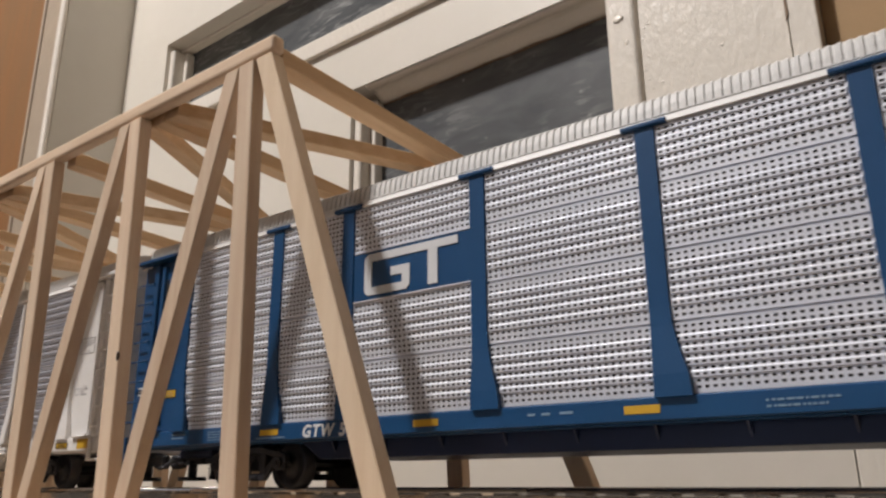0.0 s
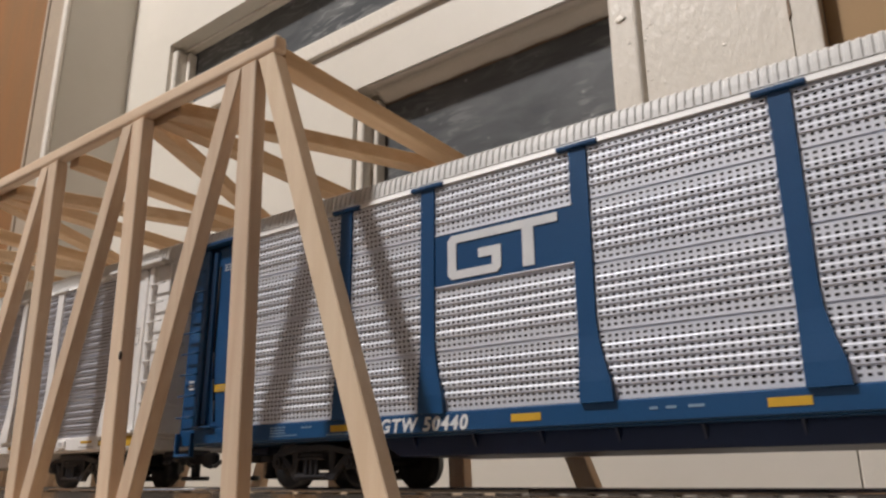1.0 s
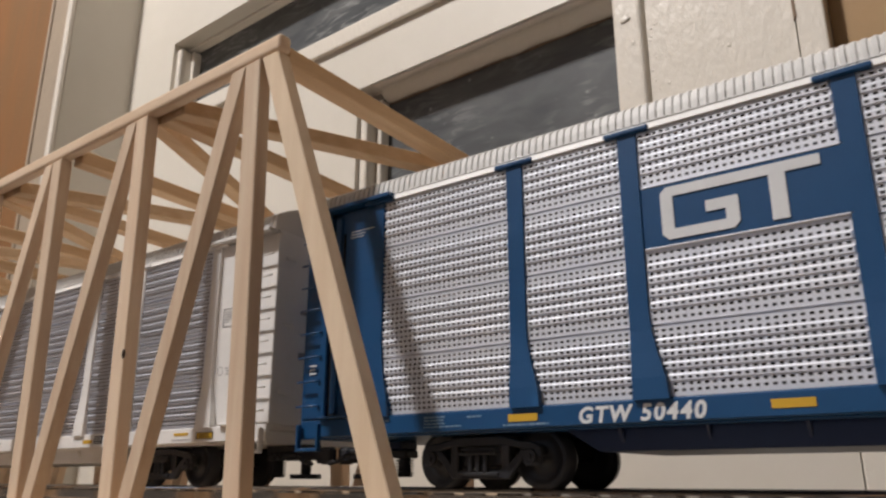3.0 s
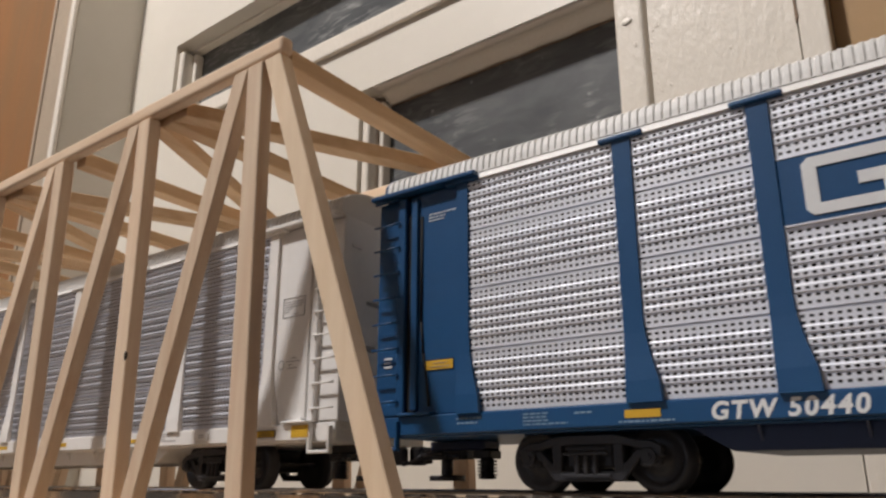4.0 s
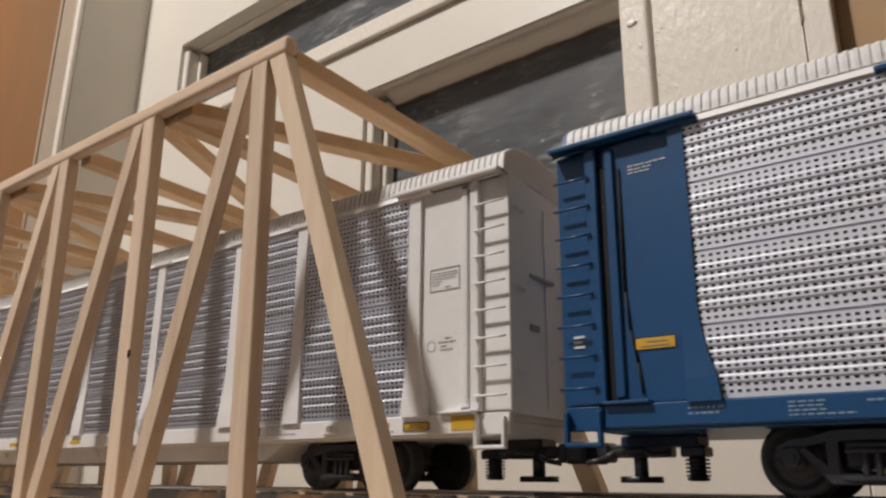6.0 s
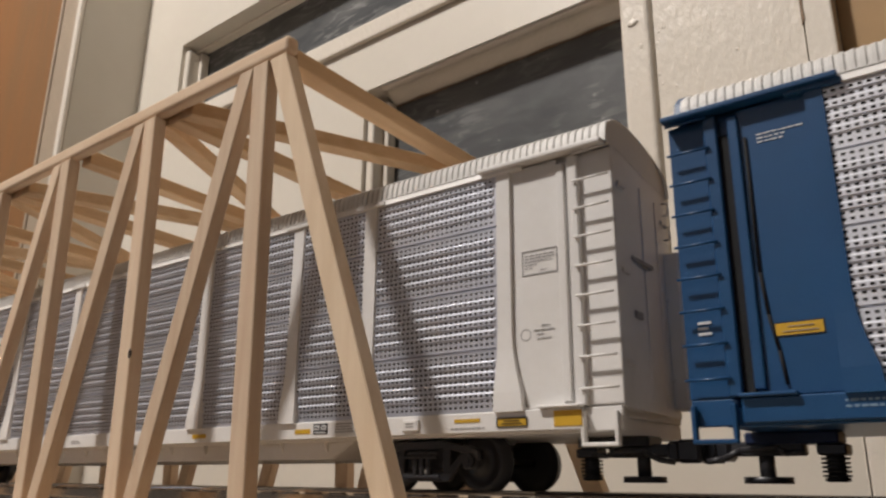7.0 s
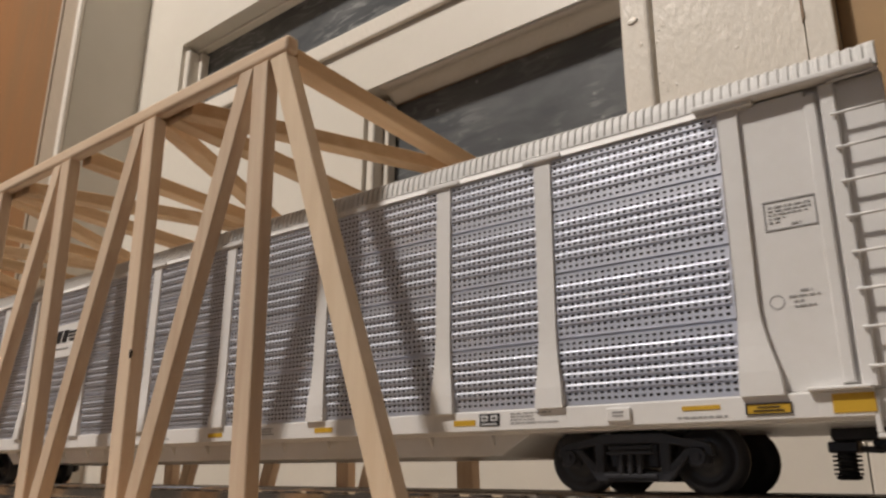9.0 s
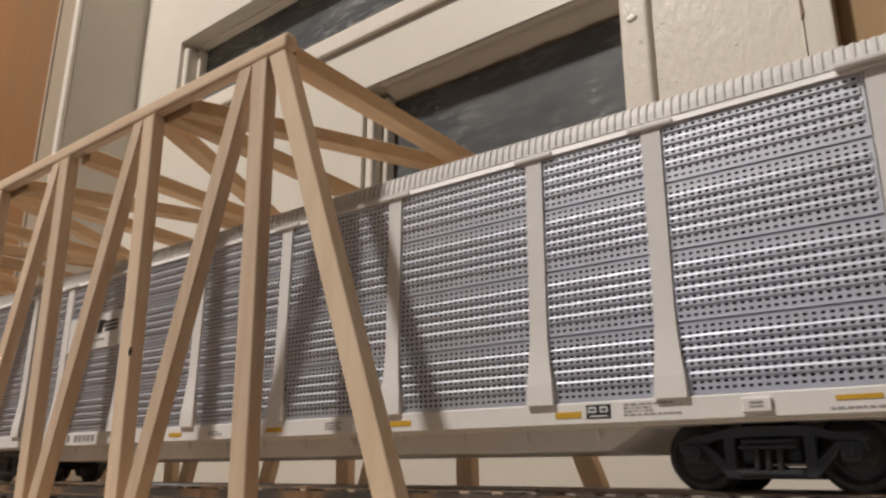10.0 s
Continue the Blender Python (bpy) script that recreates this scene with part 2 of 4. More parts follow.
pane_frame(B_X, DX1, B_Z0, B_Z1, B_DEEP, 0.0012)
# sloping ogee moulding under the rail, its back edge ragged with old paint
OGEE = [(0.0010, 0.0), (0.0035, -0.0022), (0.0085, -0.0026), (0.0105, -0.0012), (0.0150, -0.0030), (0.0200, -0.0072), (0.0235, -0.0086), (B_DEEP - 0.0022, -0.0088)]
bm = bmesh.new()
rings = []
steps = 60
for k in range(steps + 1):
    x = B_X + 0.0160 + (DX1 - B_X - 0.0162) * k / steps
    wob = 0.0006 * noise.noise(Vector((x * 60, 0, 0)))
    rag = 0.0011 * noise.noise(Vector((x * 45, 3, 0)))
    ring = [bm.verts.new((x, y, B_Z1 - 0.0001 + z + (wob if 0.002 < y < 0.022 else rag if y > 0.022 else 0))) for y, z in OGEE]
    ring += [bm.verts.new((x, B_DEEP - 0.0022, B_Z1 - 0.0001))]
    rings.append(ring)
for ra, rb in zip(rings, rings[1:]):
    for i in range(len(ra)):
        j = (i + 1) % len(ra)
        bm.faces.new((ra[i], ra[j], rb[j], rb[i])).smooth = i < 7
bm.faces.new(rings[0])
bm.faces.new(rings[-1][::-1])
bmesh.ops.recalc_face_normals(bm, faces=bm.faces[:])
part("moulding", bm, PAINT, door, "sloping painted moulding above the dark pane")
bm = bmesh.new()
for k in range(steps):
    x = B_X + 0.0160 + (DX1 - B_X - 0.0162) * k / steps
    low = 0.0094 + 0.0012 * noise.noise(Vector((x * 38, 9, 0)))
    add_box(bm, x, x + (DX1 - B_X - 0.0162) / steps, B_DEEP - 0.0020, B_DEEP - 0.0004, B_Z1 - low, B_Z1 - 0.0002)
part("putty_line", bm, CHIP, door, "dark bare putty line along the pane")

# right casing: rounded band, thin groove, flat glossy board, narrow chipped back band
casing = wall_structure("trim_1", box(0.0240, 0.1146, -0.006, 0.05, 0.0501, CEILING), PAINT,
                        "thickly painted glossy cream door casing", "casing")
part("band", box(0.0004, 0.0216, -0.008, 0.05, 0.0501, CEILING, 0.003, 3), PAINT, casing)
part("groove", box(0.0216, 0.0240, 0.003, 0.05, 0.0501, CEILING), PAINT, casing)
back_band = part("back_band", box(0.1156, 0.1312, -0.008, 0.05, FLOOR_Z, CEILING, 0.0012, 2), PAINT, casing, "chipped edge band of the casing")
for z, h, w in ((0.262, 0.026, 0.0018), (0.288, 0.010, 0.0008), (0.300, 0.022, 0.0014), (0.150, 0.040, 0.0012), (0.035, 0.045, 0.0030), (0.205, 0.012, 0.001)):
    bm = prism([(0.1146, z), (0.1146 + w, z + h * 0.15), (0.1146 + w * 0.7, z + h * 0.5), (0.1146 + w * 1.1, z + h * 0.8), (0.1146, z + h)], -0.0086, -0.0070)
    part("paint_chip", bm, CHIP, back_band, "bare wood where paint has chipped")
# drips and lumps in the old gloss paint
rng = random.Random(5)
lumps = [(0.0100, 0.306, 0.0035), (0.0150, 0.286, 0.0014), (0.0585, 0.318, 0.0016), (0.0760, 0.262, 0.0011), (0.0360, 0.250, 0.0009), (0.0930, 0.330, 0.0010)]
lumps += [(rng.uniform(0.0250, 0.0300), rng.uniform(0.22, 0.36), rng.uniform(0.0004, 0.0012)) for _ in range(26)]
lumps += [(rng.uniform(0.0, 0.110), rng.uniform(0.20, 0.37), rng.uniform(0.0003, 0.0007)) for _ in range(34)]
for x, z, r in lumps:
    bm = bmesh.new()
    bmesh.ops.create_icosphere(bm, subdivisions=2, radius=r)
    for v in bm.verts:
        v.co *= 1 + 0.5 * noise.noise(v.co * 900 + Vector((x * 99, z * 77, 0)))
    bmesh.ops.transform(bm, verts=bm.verts, matrix=Matrix.Translation((x, -0.008 if x < 0.0216 else -0.006, z))
                        @ Matrix.Diagonal((1, 0.22, rng.uniform(0.8, 1.5), 1)))
    for f in bm.faces:
        f.smooth = True
    part("paint_drip", bm, PAINT, casing)

# left side: deep jamb board, bead and a strip of casing, then orange-brown wood
JAMB_X = -0.8595
jamb = structure("trim_2", box(JAMB_X - 0.03, JAMB_X, 0.3795, 0.60, FLOOR_Z, CEILING, 0.001), PAINT_FLAT,
                 "deep cream door jamb in shade", "door jamb")
part("bead", box(JAMB_X - 0.0100, JAMB_X + 0.0005, 0.3740, 0.3794, FLOOR_Z, CEILING, 0.002, 3), PAINT, jamb)
part("casing_strip", box(-0.9120, JAMB_X - 0.0103, 0.3775, 0.3794, FLOOR_Z, CEILING, 0.0005), TAUPE, jamb, "dull taupe casing strip")
part("casing_edge", box(-0.9185, -0.9125, 0.3750, 0.3794, FLOOR_Z, CEILING, 0.0018, 2), TAUPE, jamb)
structure("wall_wood", box(-2.6, -0.9205, 0.378, 0.60, FLOOR_Z, CEILING), ORANGE_WOOD, "orange-brown stained wooden wall panel", "wall")

# ceiling lamp outside the view
lamp = empty("ceiling_lamp", Matrix.Translation((LAMP.x, LAMP.y, 0)))
tagged(lamp, "round white ceiling lamp, lit", "lamp")
lz = LAMP.z
SHADE = material("lamp_metal", (0.7, 0.68, 0.65), 0.4, 0.6)
part("rod", rod(bmesh.new(), (0, 0, lz + 0.0955), (0, 0, CEILING), 0.008), SHADE, lamp)
part("shade", lathe(bmesh.new(), [(0.150, lz + 0.070), (0.120, lz + 0.085), (0.030, lz + 0.095)], False), SHADE, lamp)

# unseen television added across the room: bluish fill, sheen on side panels and trucks
FILL_SCREEN = bpy.data.materials.new("fill_screen")
FILL_SCREEN.use_nodes = True
FILL_SCREEN.node_tree.nodes["Principled BSDF"].inputs["Base Color"].default_value = (0.02, 0.02, 0.02, 1)
FILL_SCREEN.node_tree.nodes["Principled BSDF"].inputs["Emission Color"].default_value = (0.58, 0.72, 1.0, 1)
FILL_SCREEN.node_tree.nodes["Principled BSDF"].inputs["Emission Strength"].default_value = 0.6
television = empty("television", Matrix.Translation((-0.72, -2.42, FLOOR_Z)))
tagged(television, "unseen black television added as a bluish fill light, on a low cabinet", "television")
cabinet = empty("cabinet", Matrix.Translation((-0.72, -2.40, FLOOR_Z)))
tagged(cabinet, "unseen low dark brown cabinet added to hold the glowing screen", "cabinet")
part("body", box(-0.75, 0.75, -0.19, 0.19, 0.06, 0.96, 0.004, 2), EAST, cabinet)
for x in (-0.70, 0.64):
    part("foot", box(x, x + 0.06, -0.16, 0.16, 0.0, 0.0598), EAST, cabinet)
for x in (-0.745, 0.005):
    door_leaf = part("door", box(x, x + 0.74, 0.1905, 0.206, 0.08, 0.94, 0.002), EAST, cabinet)
    part("knob", rod(bmesh.new(), (x + (0.70 if x < 0 else 0.04), 0.2062, 0.55), (x + (0.70 if x < 0 else 0.04), 0.226, 0.55), 0.010, 12), BLACK, door_leaf)
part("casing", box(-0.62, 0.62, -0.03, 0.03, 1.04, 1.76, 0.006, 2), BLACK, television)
part("screen", box(-0.60, 0.60, 0.0302, 0.0330, 1.06, 1.74), FILL_SCREEN, television, "added glowing screen, bluish fill light")
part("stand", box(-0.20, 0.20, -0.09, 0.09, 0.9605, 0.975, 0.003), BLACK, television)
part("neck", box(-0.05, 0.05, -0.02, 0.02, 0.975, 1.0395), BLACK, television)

# ---------------------------------------------------------------- shelf and track
TRACK_Y = 0.25
SHELF_Z = -0.026
shelf = empty("shelf", Matrix.Translation((0, TRACK_Y, 0)))
tagged(shelf, "long wooden shelf board carrying the model railway", "shelf")
part("board", box(-1.9, 0.9, -0.10, 0.105, SHELF_Z - 0.02, SHELF_Z, 0.002), SHELF, shelf)
for x in (-1.6, -0.8, 0.0, 0.7):
    part("leg", box(x, x + 0.04, -0.02, 0.02, FLOOR_Z, SHELF_Z - 0.02, 0.002), SHELF, shelf)

track = empty("model_track", Matrix.Translation((0, TRACK_Y, 0)))
tagged(track, "model railway track with bright worn steel rails on dark sleepers", "railway track")
part("roadbed", box(-0.155, 0.9, -0.045, 0.045, SHELF_Z, -0.0110, 0.002), ROADBED, track, "grey granular roadbed")


def rail_profile(y):
    """Rounded head, web and foot."""
    half = [(0.0003, 0.0006), (0.0010, 0.00058), (0.0013, 0.00030), (0.00136, -0.0003), (0.00139, -0.0010), (0.0010, -0.0016),
            (0.0004, -0.0020), (0.0004, -0.0058), (0.0022, -0.0064), (0.0022, -0.0070)]
    return [(y + a, z) for a, z in half] + [(y - a, z) for a, z in reversed(half)]


def rail(y, x0, x1):
    bm = bmesh.new()
    prof = rail_profile(y)
    a = [bm.verts.new((x0, p, z)) for p, z in prof]
    b = [bm.verts.new((x1, p, z)) for p, z in prof]
    for i in range(len(a)):
        j = (i + 1) % len(a)
        bm.faces.new((a[i], a[j], b[j], b[i])).smooth = i < 4 or i > 14
    bm.faces.new(a[::-1])
    bm.faces.new(b)
    bmesh.ops.recalc_face_normals(bm, faces=bm.faces[:])
    return bm


for y in (-0.0165, 0.0165):
    for x0, x1 in ((-1.9, -1.0003), (-1.0, -0.1403), (-0.14, 0.9)):
        part("rail", rail(y, x0, x1), STEEL, track)
tie_mesh = None
x = -1.88
while x < 0.88:
    if tie_mesh is None:
        first = part("sleeper", box(-0.004, 0.004, -0.032, 0.032, -0.0110, -0.0071, 0.0006), TIE, track)
        tie_mesh = first.data
    else:
        first = new("sleeper", tie_mesh)
        first.parent = track
    first.location = (x, 0, 0)
    x += 0.0145

# ---------------------------------------------------------------- wooden truss bridge
BRIDGE_X = -0.229
bridge = empty("truss_bridge", Matrix.Translation((BRIDGE_X, TRACK_Y, 0)) @ Matrix.Rotation(radians(-0.9), 4, "Z"))
tagged(bridge, "unpainted pine strip truss bridge spanning the model track", "model bridge")
PANEL_LEN, PANELS = 0.0845, 7
TOP_Z, CHORD_Z, LOW_Z = 0.1802, 0.1722, -0.0150
FRONT, DEPTH = -0.0700, 0.0066       # outer faces at plus and minus FRONT


def slanted(x_top, x_low, width, y0, y1, z_top=CHORD_Z, z_low=LOW_Z):
    """A strip between the chords, its ends cut level; x at the left edge."""
    return prism([(x_top, z_top), (x_top + width, z_top), (x_low + width, z_low), (x_low, z_low)], y0, y1, 0.0004)


END_L = -0.2336 - PANELS * PANEL_LEN - BRIDGE_X
O = -BRIDGE_X + 0.0011
DROP, FAR_DROP = 0.0034, 0.0092       # the far truss and the cross pieces sit a little lower
for side in (0, 1):
    y0, y1 = (FRONT, FRONT + DEPTH) if side == 0 else (-FRONT - DEPTH, -FRONT)
    lower = FAR_DROP if side else 0.0
    top = CHORD_Z - lower
    part("top_chord", box(END_L - 0.020, -0.2215 + O, y0, y1, top + 0.0002, TOP_Z - lower, 0.0018, 3), WOOD_X, bridge)
    part("bottom_chord", box(END_L - 0.11, -0.135 + O, y0, y1, LOW_Z - 0.0108, LOW_Z - 0.0002, 0.0005), WOOD_X, bridge)
    part("end_post", slanted(-0.2328 + O, -0.1612 + O, 0.0098, y0 + 0.0004, y1 + 0.0003, top), WOOD_PALE, bridge, "pale slanting end post")
    part("end_post", slanted(END_L - 0.0195, END_L - 0.088, 0.0098, y0 + 0.0004, y1 + 0.0003, top), WOOD_Z, bridge)
    for i in range(PANELS + 1):
        shift = -i * PANEL_LEN + O
        part("vertical_post", slanted(-0.2432 + shift, -0.2358 + shift, 0.0096, y0, y1 - random.uniform(0, 0.0004), top), WOOD_Z, bridge)
        if i < PANELS:
            part("diagonal", slanted(-0.2526 + shift, -0.3090 + shift, 0.0093, y0 + 0.0003, y1 - random.uniform(0, 0.0005), top), WOOD_Z, bridge)
INNER = FRONT + DEPTH
for i in range(PANELS + 1):
    x = -0.2275 - i * PANEL_LEN + O
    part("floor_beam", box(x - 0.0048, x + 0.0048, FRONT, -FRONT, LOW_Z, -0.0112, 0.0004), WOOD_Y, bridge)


def flat_brace(xa, ya, xb, yb, width, z0, z1, fall=0.0):
    """A brace lying in the top plane, cut flush at the chords."""
    half = width / 2 * math.hypot(xb - xa, yb - ya) / abs(yb - ya)
    bm = bmesh.new()
    ring = [(xa - half, ya), (xa + half, ya), (xb + half, yb), (xb - half, yb)]
    low = [bm.verts.new((x, y, z0 - (fall if y == yb else 0))) for x, y in ring]
    top = [bm.verts.new((x, y, z1 - (fall if y == yb else 0))) for x, y in ring]
    bm.faces.new(low[::-1])
    bm.faces.new(top)
    for i in range(4):
        bm.faces.new((low[i], low[(i + 1) % 4], top[(i + 1) % 4], top[i]))
    bmesh.ops.recalc_face_normals(bm, faces=bm.faces[:])
    bmesh.ops.bevel(bm, geom=bm.edges[:], offset=0.0004, segments=1, affect="EDGES", profile=0.5)
    return bm


for i in range(PANELS + 1):
    x = -0.2275 - i * PANEL_LEN + O
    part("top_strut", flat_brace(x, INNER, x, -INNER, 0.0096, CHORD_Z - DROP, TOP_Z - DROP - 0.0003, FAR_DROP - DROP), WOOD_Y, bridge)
for i in range(PANELS):
    xr, xl = -0.2275 - i * PANEL_LEN - 0.010 + O, -0.2275 - (i + 1) * PANEL_LEN + 0.010 + O
    near_x, far_x = (xl, xr) if i % 2 == 0 else (xr, xl)
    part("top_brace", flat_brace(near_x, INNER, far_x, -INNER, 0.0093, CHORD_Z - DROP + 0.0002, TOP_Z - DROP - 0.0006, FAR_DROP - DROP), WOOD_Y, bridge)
bm = bmesh.new()
bmesh.ops.create_uvsphere(bm, u_segments=10, v_segments=6, radius=0.0012)
bmesh.ops.transform(bm, verts=bm.verts, matrix=Matrix.Translation((-0.3141 + O, FRONT + 0.0003, 0.0560)) @ Matrix.Diagonal((0.8, 0.6, 1.9, 1)))
part("knot", bm, KNOT, bridge, "small dark knot in the wood")

# ---------------------------------------------------------------- autorack cars
CAR_L = 0.6115
HALF = CAR_L / 2
SIDE = -0.0330
POSTS = [0.1044, 0.1470, 0.2106, 0.275, 0.3365, 0.4002, 0.4640, 0.5070]
PZ0, PZ1 = 0.0262, 0.1100
SEAMS = (0.0475, 0.0694, 0.0911)      # heights where the sheets of a side panel meet
SPEED = 0.03996
panel_meshes = {}


def panel_mesh(width, sections):
    """Ribbed sheet in stacked sections (bottom, top, rows of slots); shade inside the slots is painted dark."""
    key = (round(width, 4), sections)
    if key in panel_meshes:
        return panel_meshes[key]
    margin = 0.0010
    n = max(3, round((width - 2 * margin) / 0.00226))
    pitch = (width - 2 * margin) / n
    xs = [0.0, 0.0006, 0.0012]
    for i in range(n):
        c = margin + (i + 0.5) * pitch
        xs += [c - 0.00056, c + 0.00056]
    xs += [width - 0.0012, width - 0.0006, width]
    zs = []                                    # (z, outward, slot begins here)
    bulge, tall = 0.00044, 0.00039
    for s, (za, zb, rows) in enumerate(sections):
        last = s == len(sections) - 1
        # lower lip of the sheet, above a groove
        zs += [(za, 0.0011, False), (za + 0.00005, -0.00010, False), (za + 0.00040, -0.00010, False), (za + 0.00045, 0.0, False)] if s else [(za, 0.0, False)]
        low, high = za + (0.00060 if s else 0.0009), zb - (0.0008 if last else 0.00105)
        row = (high - low) / rows
        for j in range(rows):
            c = low + (j + 0.5) * row
            if j in (2, 4, 6, 8):              # a row of slots on a raised fold: sharp below, sloping above
                zs += [(c - 0.51 * row, 0.0, False), (c - 0.46 * row, -bulge, False), (c - tall, -bulge, True), (c + tall, -bulge, False),
                       (c + 0.40 * row, -bulge, False), (c + 0.68 * row, 0.0, False)]
            else:
                zs += [(c - tall, 0.0, True), (c + tall, 0.0, False)]
        if not last:
            zs += [(zb - 0.00075, 0.0, False), (zb - 0.00070, 0.0011, False)]
    zs.append((sections[-1][1], 0.0, False))
    verts, faces, mats = [], [], []
    nx = len(xs)
    for z, out, _ in zs:
        for i, x in enumerate(xs):
            verts.append((x, out if 1 < i < nx - 2 or out > 0 else 0.0, z))
    for k in range(len(zs) - 1):
        for i in range(nx - 1):
            a, b, c, d = k * nx + i, k * nx + i + 1, (k + 1) * nx + i + 1, (k + 1) * nx + i
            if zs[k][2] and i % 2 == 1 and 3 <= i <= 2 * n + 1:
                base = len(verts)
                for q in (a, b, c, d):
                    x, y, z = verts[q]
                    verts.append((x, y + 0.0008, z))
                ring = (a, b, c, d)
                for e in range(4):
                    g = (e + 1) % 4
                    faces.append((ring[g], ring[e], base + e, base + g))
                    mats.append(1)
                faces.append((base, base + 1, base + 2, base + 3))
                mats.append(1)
            else:
                faces.append((a, b, c, d))
                mats.append(0)
    panel_meshes[key] = (verts, faces, mats)
    return panel_meshes[key]


def panel(car, x0, x1, sections, mat):
    verts, faces, mats = panel_mesh(x1 - x0, sections)
    key = (round(x1 - x0, 4), sections, mat.name)
    if key not in panel_meshes:
        mesh = bpy.data.meshes.new("side_panel")
        mesh.from_pydata(verts, [], faces)
        mesh.materials.append(mat)
        mesh.materials.append(HOLE_SHADE)
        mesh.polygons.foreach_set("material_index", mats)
        mesh.update()
        panel_meshes[key] = mesh
    ob = new("side_panel", panel_meshes[key])
    ob.parent = car
    ob.location = (x0, SIDE, 0)
    return ob


def roof(car, mat, x0, x1):
    """Ribbed roof sheet: rounded eaves, low crown, raised cross ribs."""
    prof = [(-0.0326, 0.1124), (-0.0322, 0.1160), (-0.0315, 0.1190), (-0.0294, 0.1208), (-0.024, 0.1230), (-0.012, 0.1254), (0, 0.1260)]
    prof += [(-y, z) for y, z in prof[-2::-1]]
    verts, faces = [], []
    n = int((x1 - x0) / 0.00275)
    pitch = (x1 - x0) / n
    stations = []
    for i in range(n):
        a = x0 + i * pitch
        stations += [(a, 0), (a + pitch * 0.36, 0), (a + pitch * 0.46, 1), (a + pitch * 0.90, 1)]
    stations.append((x1, 0))
    for x, up in stations:
        for y, z in prof:
            out = 0.0004 - (y + 0.0326) * 0.100
            d = Vector((y, z - 0.100))
            k = 1 + up * (0.0006 if z < 0.1195 else 0.0003) / d.length
            shift = out * max(0.0, abs(x) / max(x1, -x0) - 0.985) / 0.015
            verts.append((x + shift * math.copysign(1.0, x), y * k, 0.100 + (z - 0.100) * k))
    m = len(prof)
    for s in range(len(stations) - 1):
        for i in range(m - 1):
            faces.append((s * m + i, (s + 1) * m + i, (s + 1) * m + i + 1, s * m + i + 1))
    faces.append(tuple(range(m)))
    faces.append(tuple((len(stations) - 1) * m + i for i in range(m))[::-1])
    mesh = bpy.data.meshes.new("roof")
    mesh.from_pydata(verts, [], [f[::-1] for f in faces])
    mesh.materials.append(mat)
    ob = new("roof", mesh)
    ob.parent = car
    return ob


def printed(car, name, x0, x1, z0, z1, mat, y=SIDE - 0.0042, label=""):
    """A printed mark or sticker, a thin raised plate."""
    return part(name, box(x0, x1, y - 0.00015, y + 0.0002, z0, z1), mat, car, label)


def lettering(car, text, x, z, height, mat, y, shear=0.0, spacing=1.0, label=""):
    curve = bpy.data.curves.new("lettering", "FONT")
    curve.body, curve.size, curve.extrude, curve.offset = text, height / 0.7, 0.0001, 0.00022
    curve.shear, curve.space_character = shear, spacing
    tmp = new("lettering_tmp", curve)
    mesh = bpy.data.meshes.new_from_object(tmp.evaluated_get(bpy.context.evaluated_depsgraph_get()))
    bpy.data.objects.remove(tmp)
    mesh.materials.clear()
    mesh.materials.append(mat)
    ob = new("lettering", mesh)
    ob.parent = car
    ob.matrix_basis = Matrix.Translation((x, y, z)) @ pose(0, 0, 0, 90, 0, 0)
    return tagged(ob, label)


def post(car, e, mat, flare_l, flare_r, wide=0.0063):
    """An upright post with a T-shaped head and a foot that flares out."""
    x = e - HALF
    a, b = x - wide / 2, x + wide / 2
    zf = [(PZ0 - 0.0006, 1.0), (0.032, 0.86), (0.039, 0.42), (0.046, 0.10), (0.052, 0.0), (PZ1 + 0.0006, 0.0)]
    bm = bmesh.new()
    front, back = [], []
    for z, k in zf:
        out = SIDE - 0.0009 - 0.0016 * k
        front.append((bm.verts.new((a - flare_l * k, out, z)), bm.verts.new((b + flare_r * k, out, z))))
        back.append((bm.verts.new((a - flare_l * k, SIDE + 0.001, z)), bm.verts.new((b + flare_r * k, SIDE + 0.001, z))))
    for i in range(len(zf) - 1):
        for quad in ((front[i][0], front[i][1], front[i + 1][1], front[i + 1][0]),
                     (back[i][0], front[i][0], front[i + 1][0], back[i + 1][0]),
                     (front[i][1], back[i][1], back[i + 1][1], front[i + 1][1])):
            bm.faces.new(quad)
    bm.faces.new((front[0][0], back[0][0], back[0][1], front[0][1]))
    bm.faces.new((front[-1][0], front[-1][1], back[-1][1], back[-1][0]))
    bmesh.ops.recalc_face_normals(bm, faces=bm.faces[:])
    ob = part("side_post", bm, mat, car)
    part("post_cap", box(x - 0.0076, x + 0.0076, SIDE - 0.0019, SIDE + 0.001, PZ1 - 0.0002, PZ1 + 0.0015, 0.0004, 2), mat, ob)


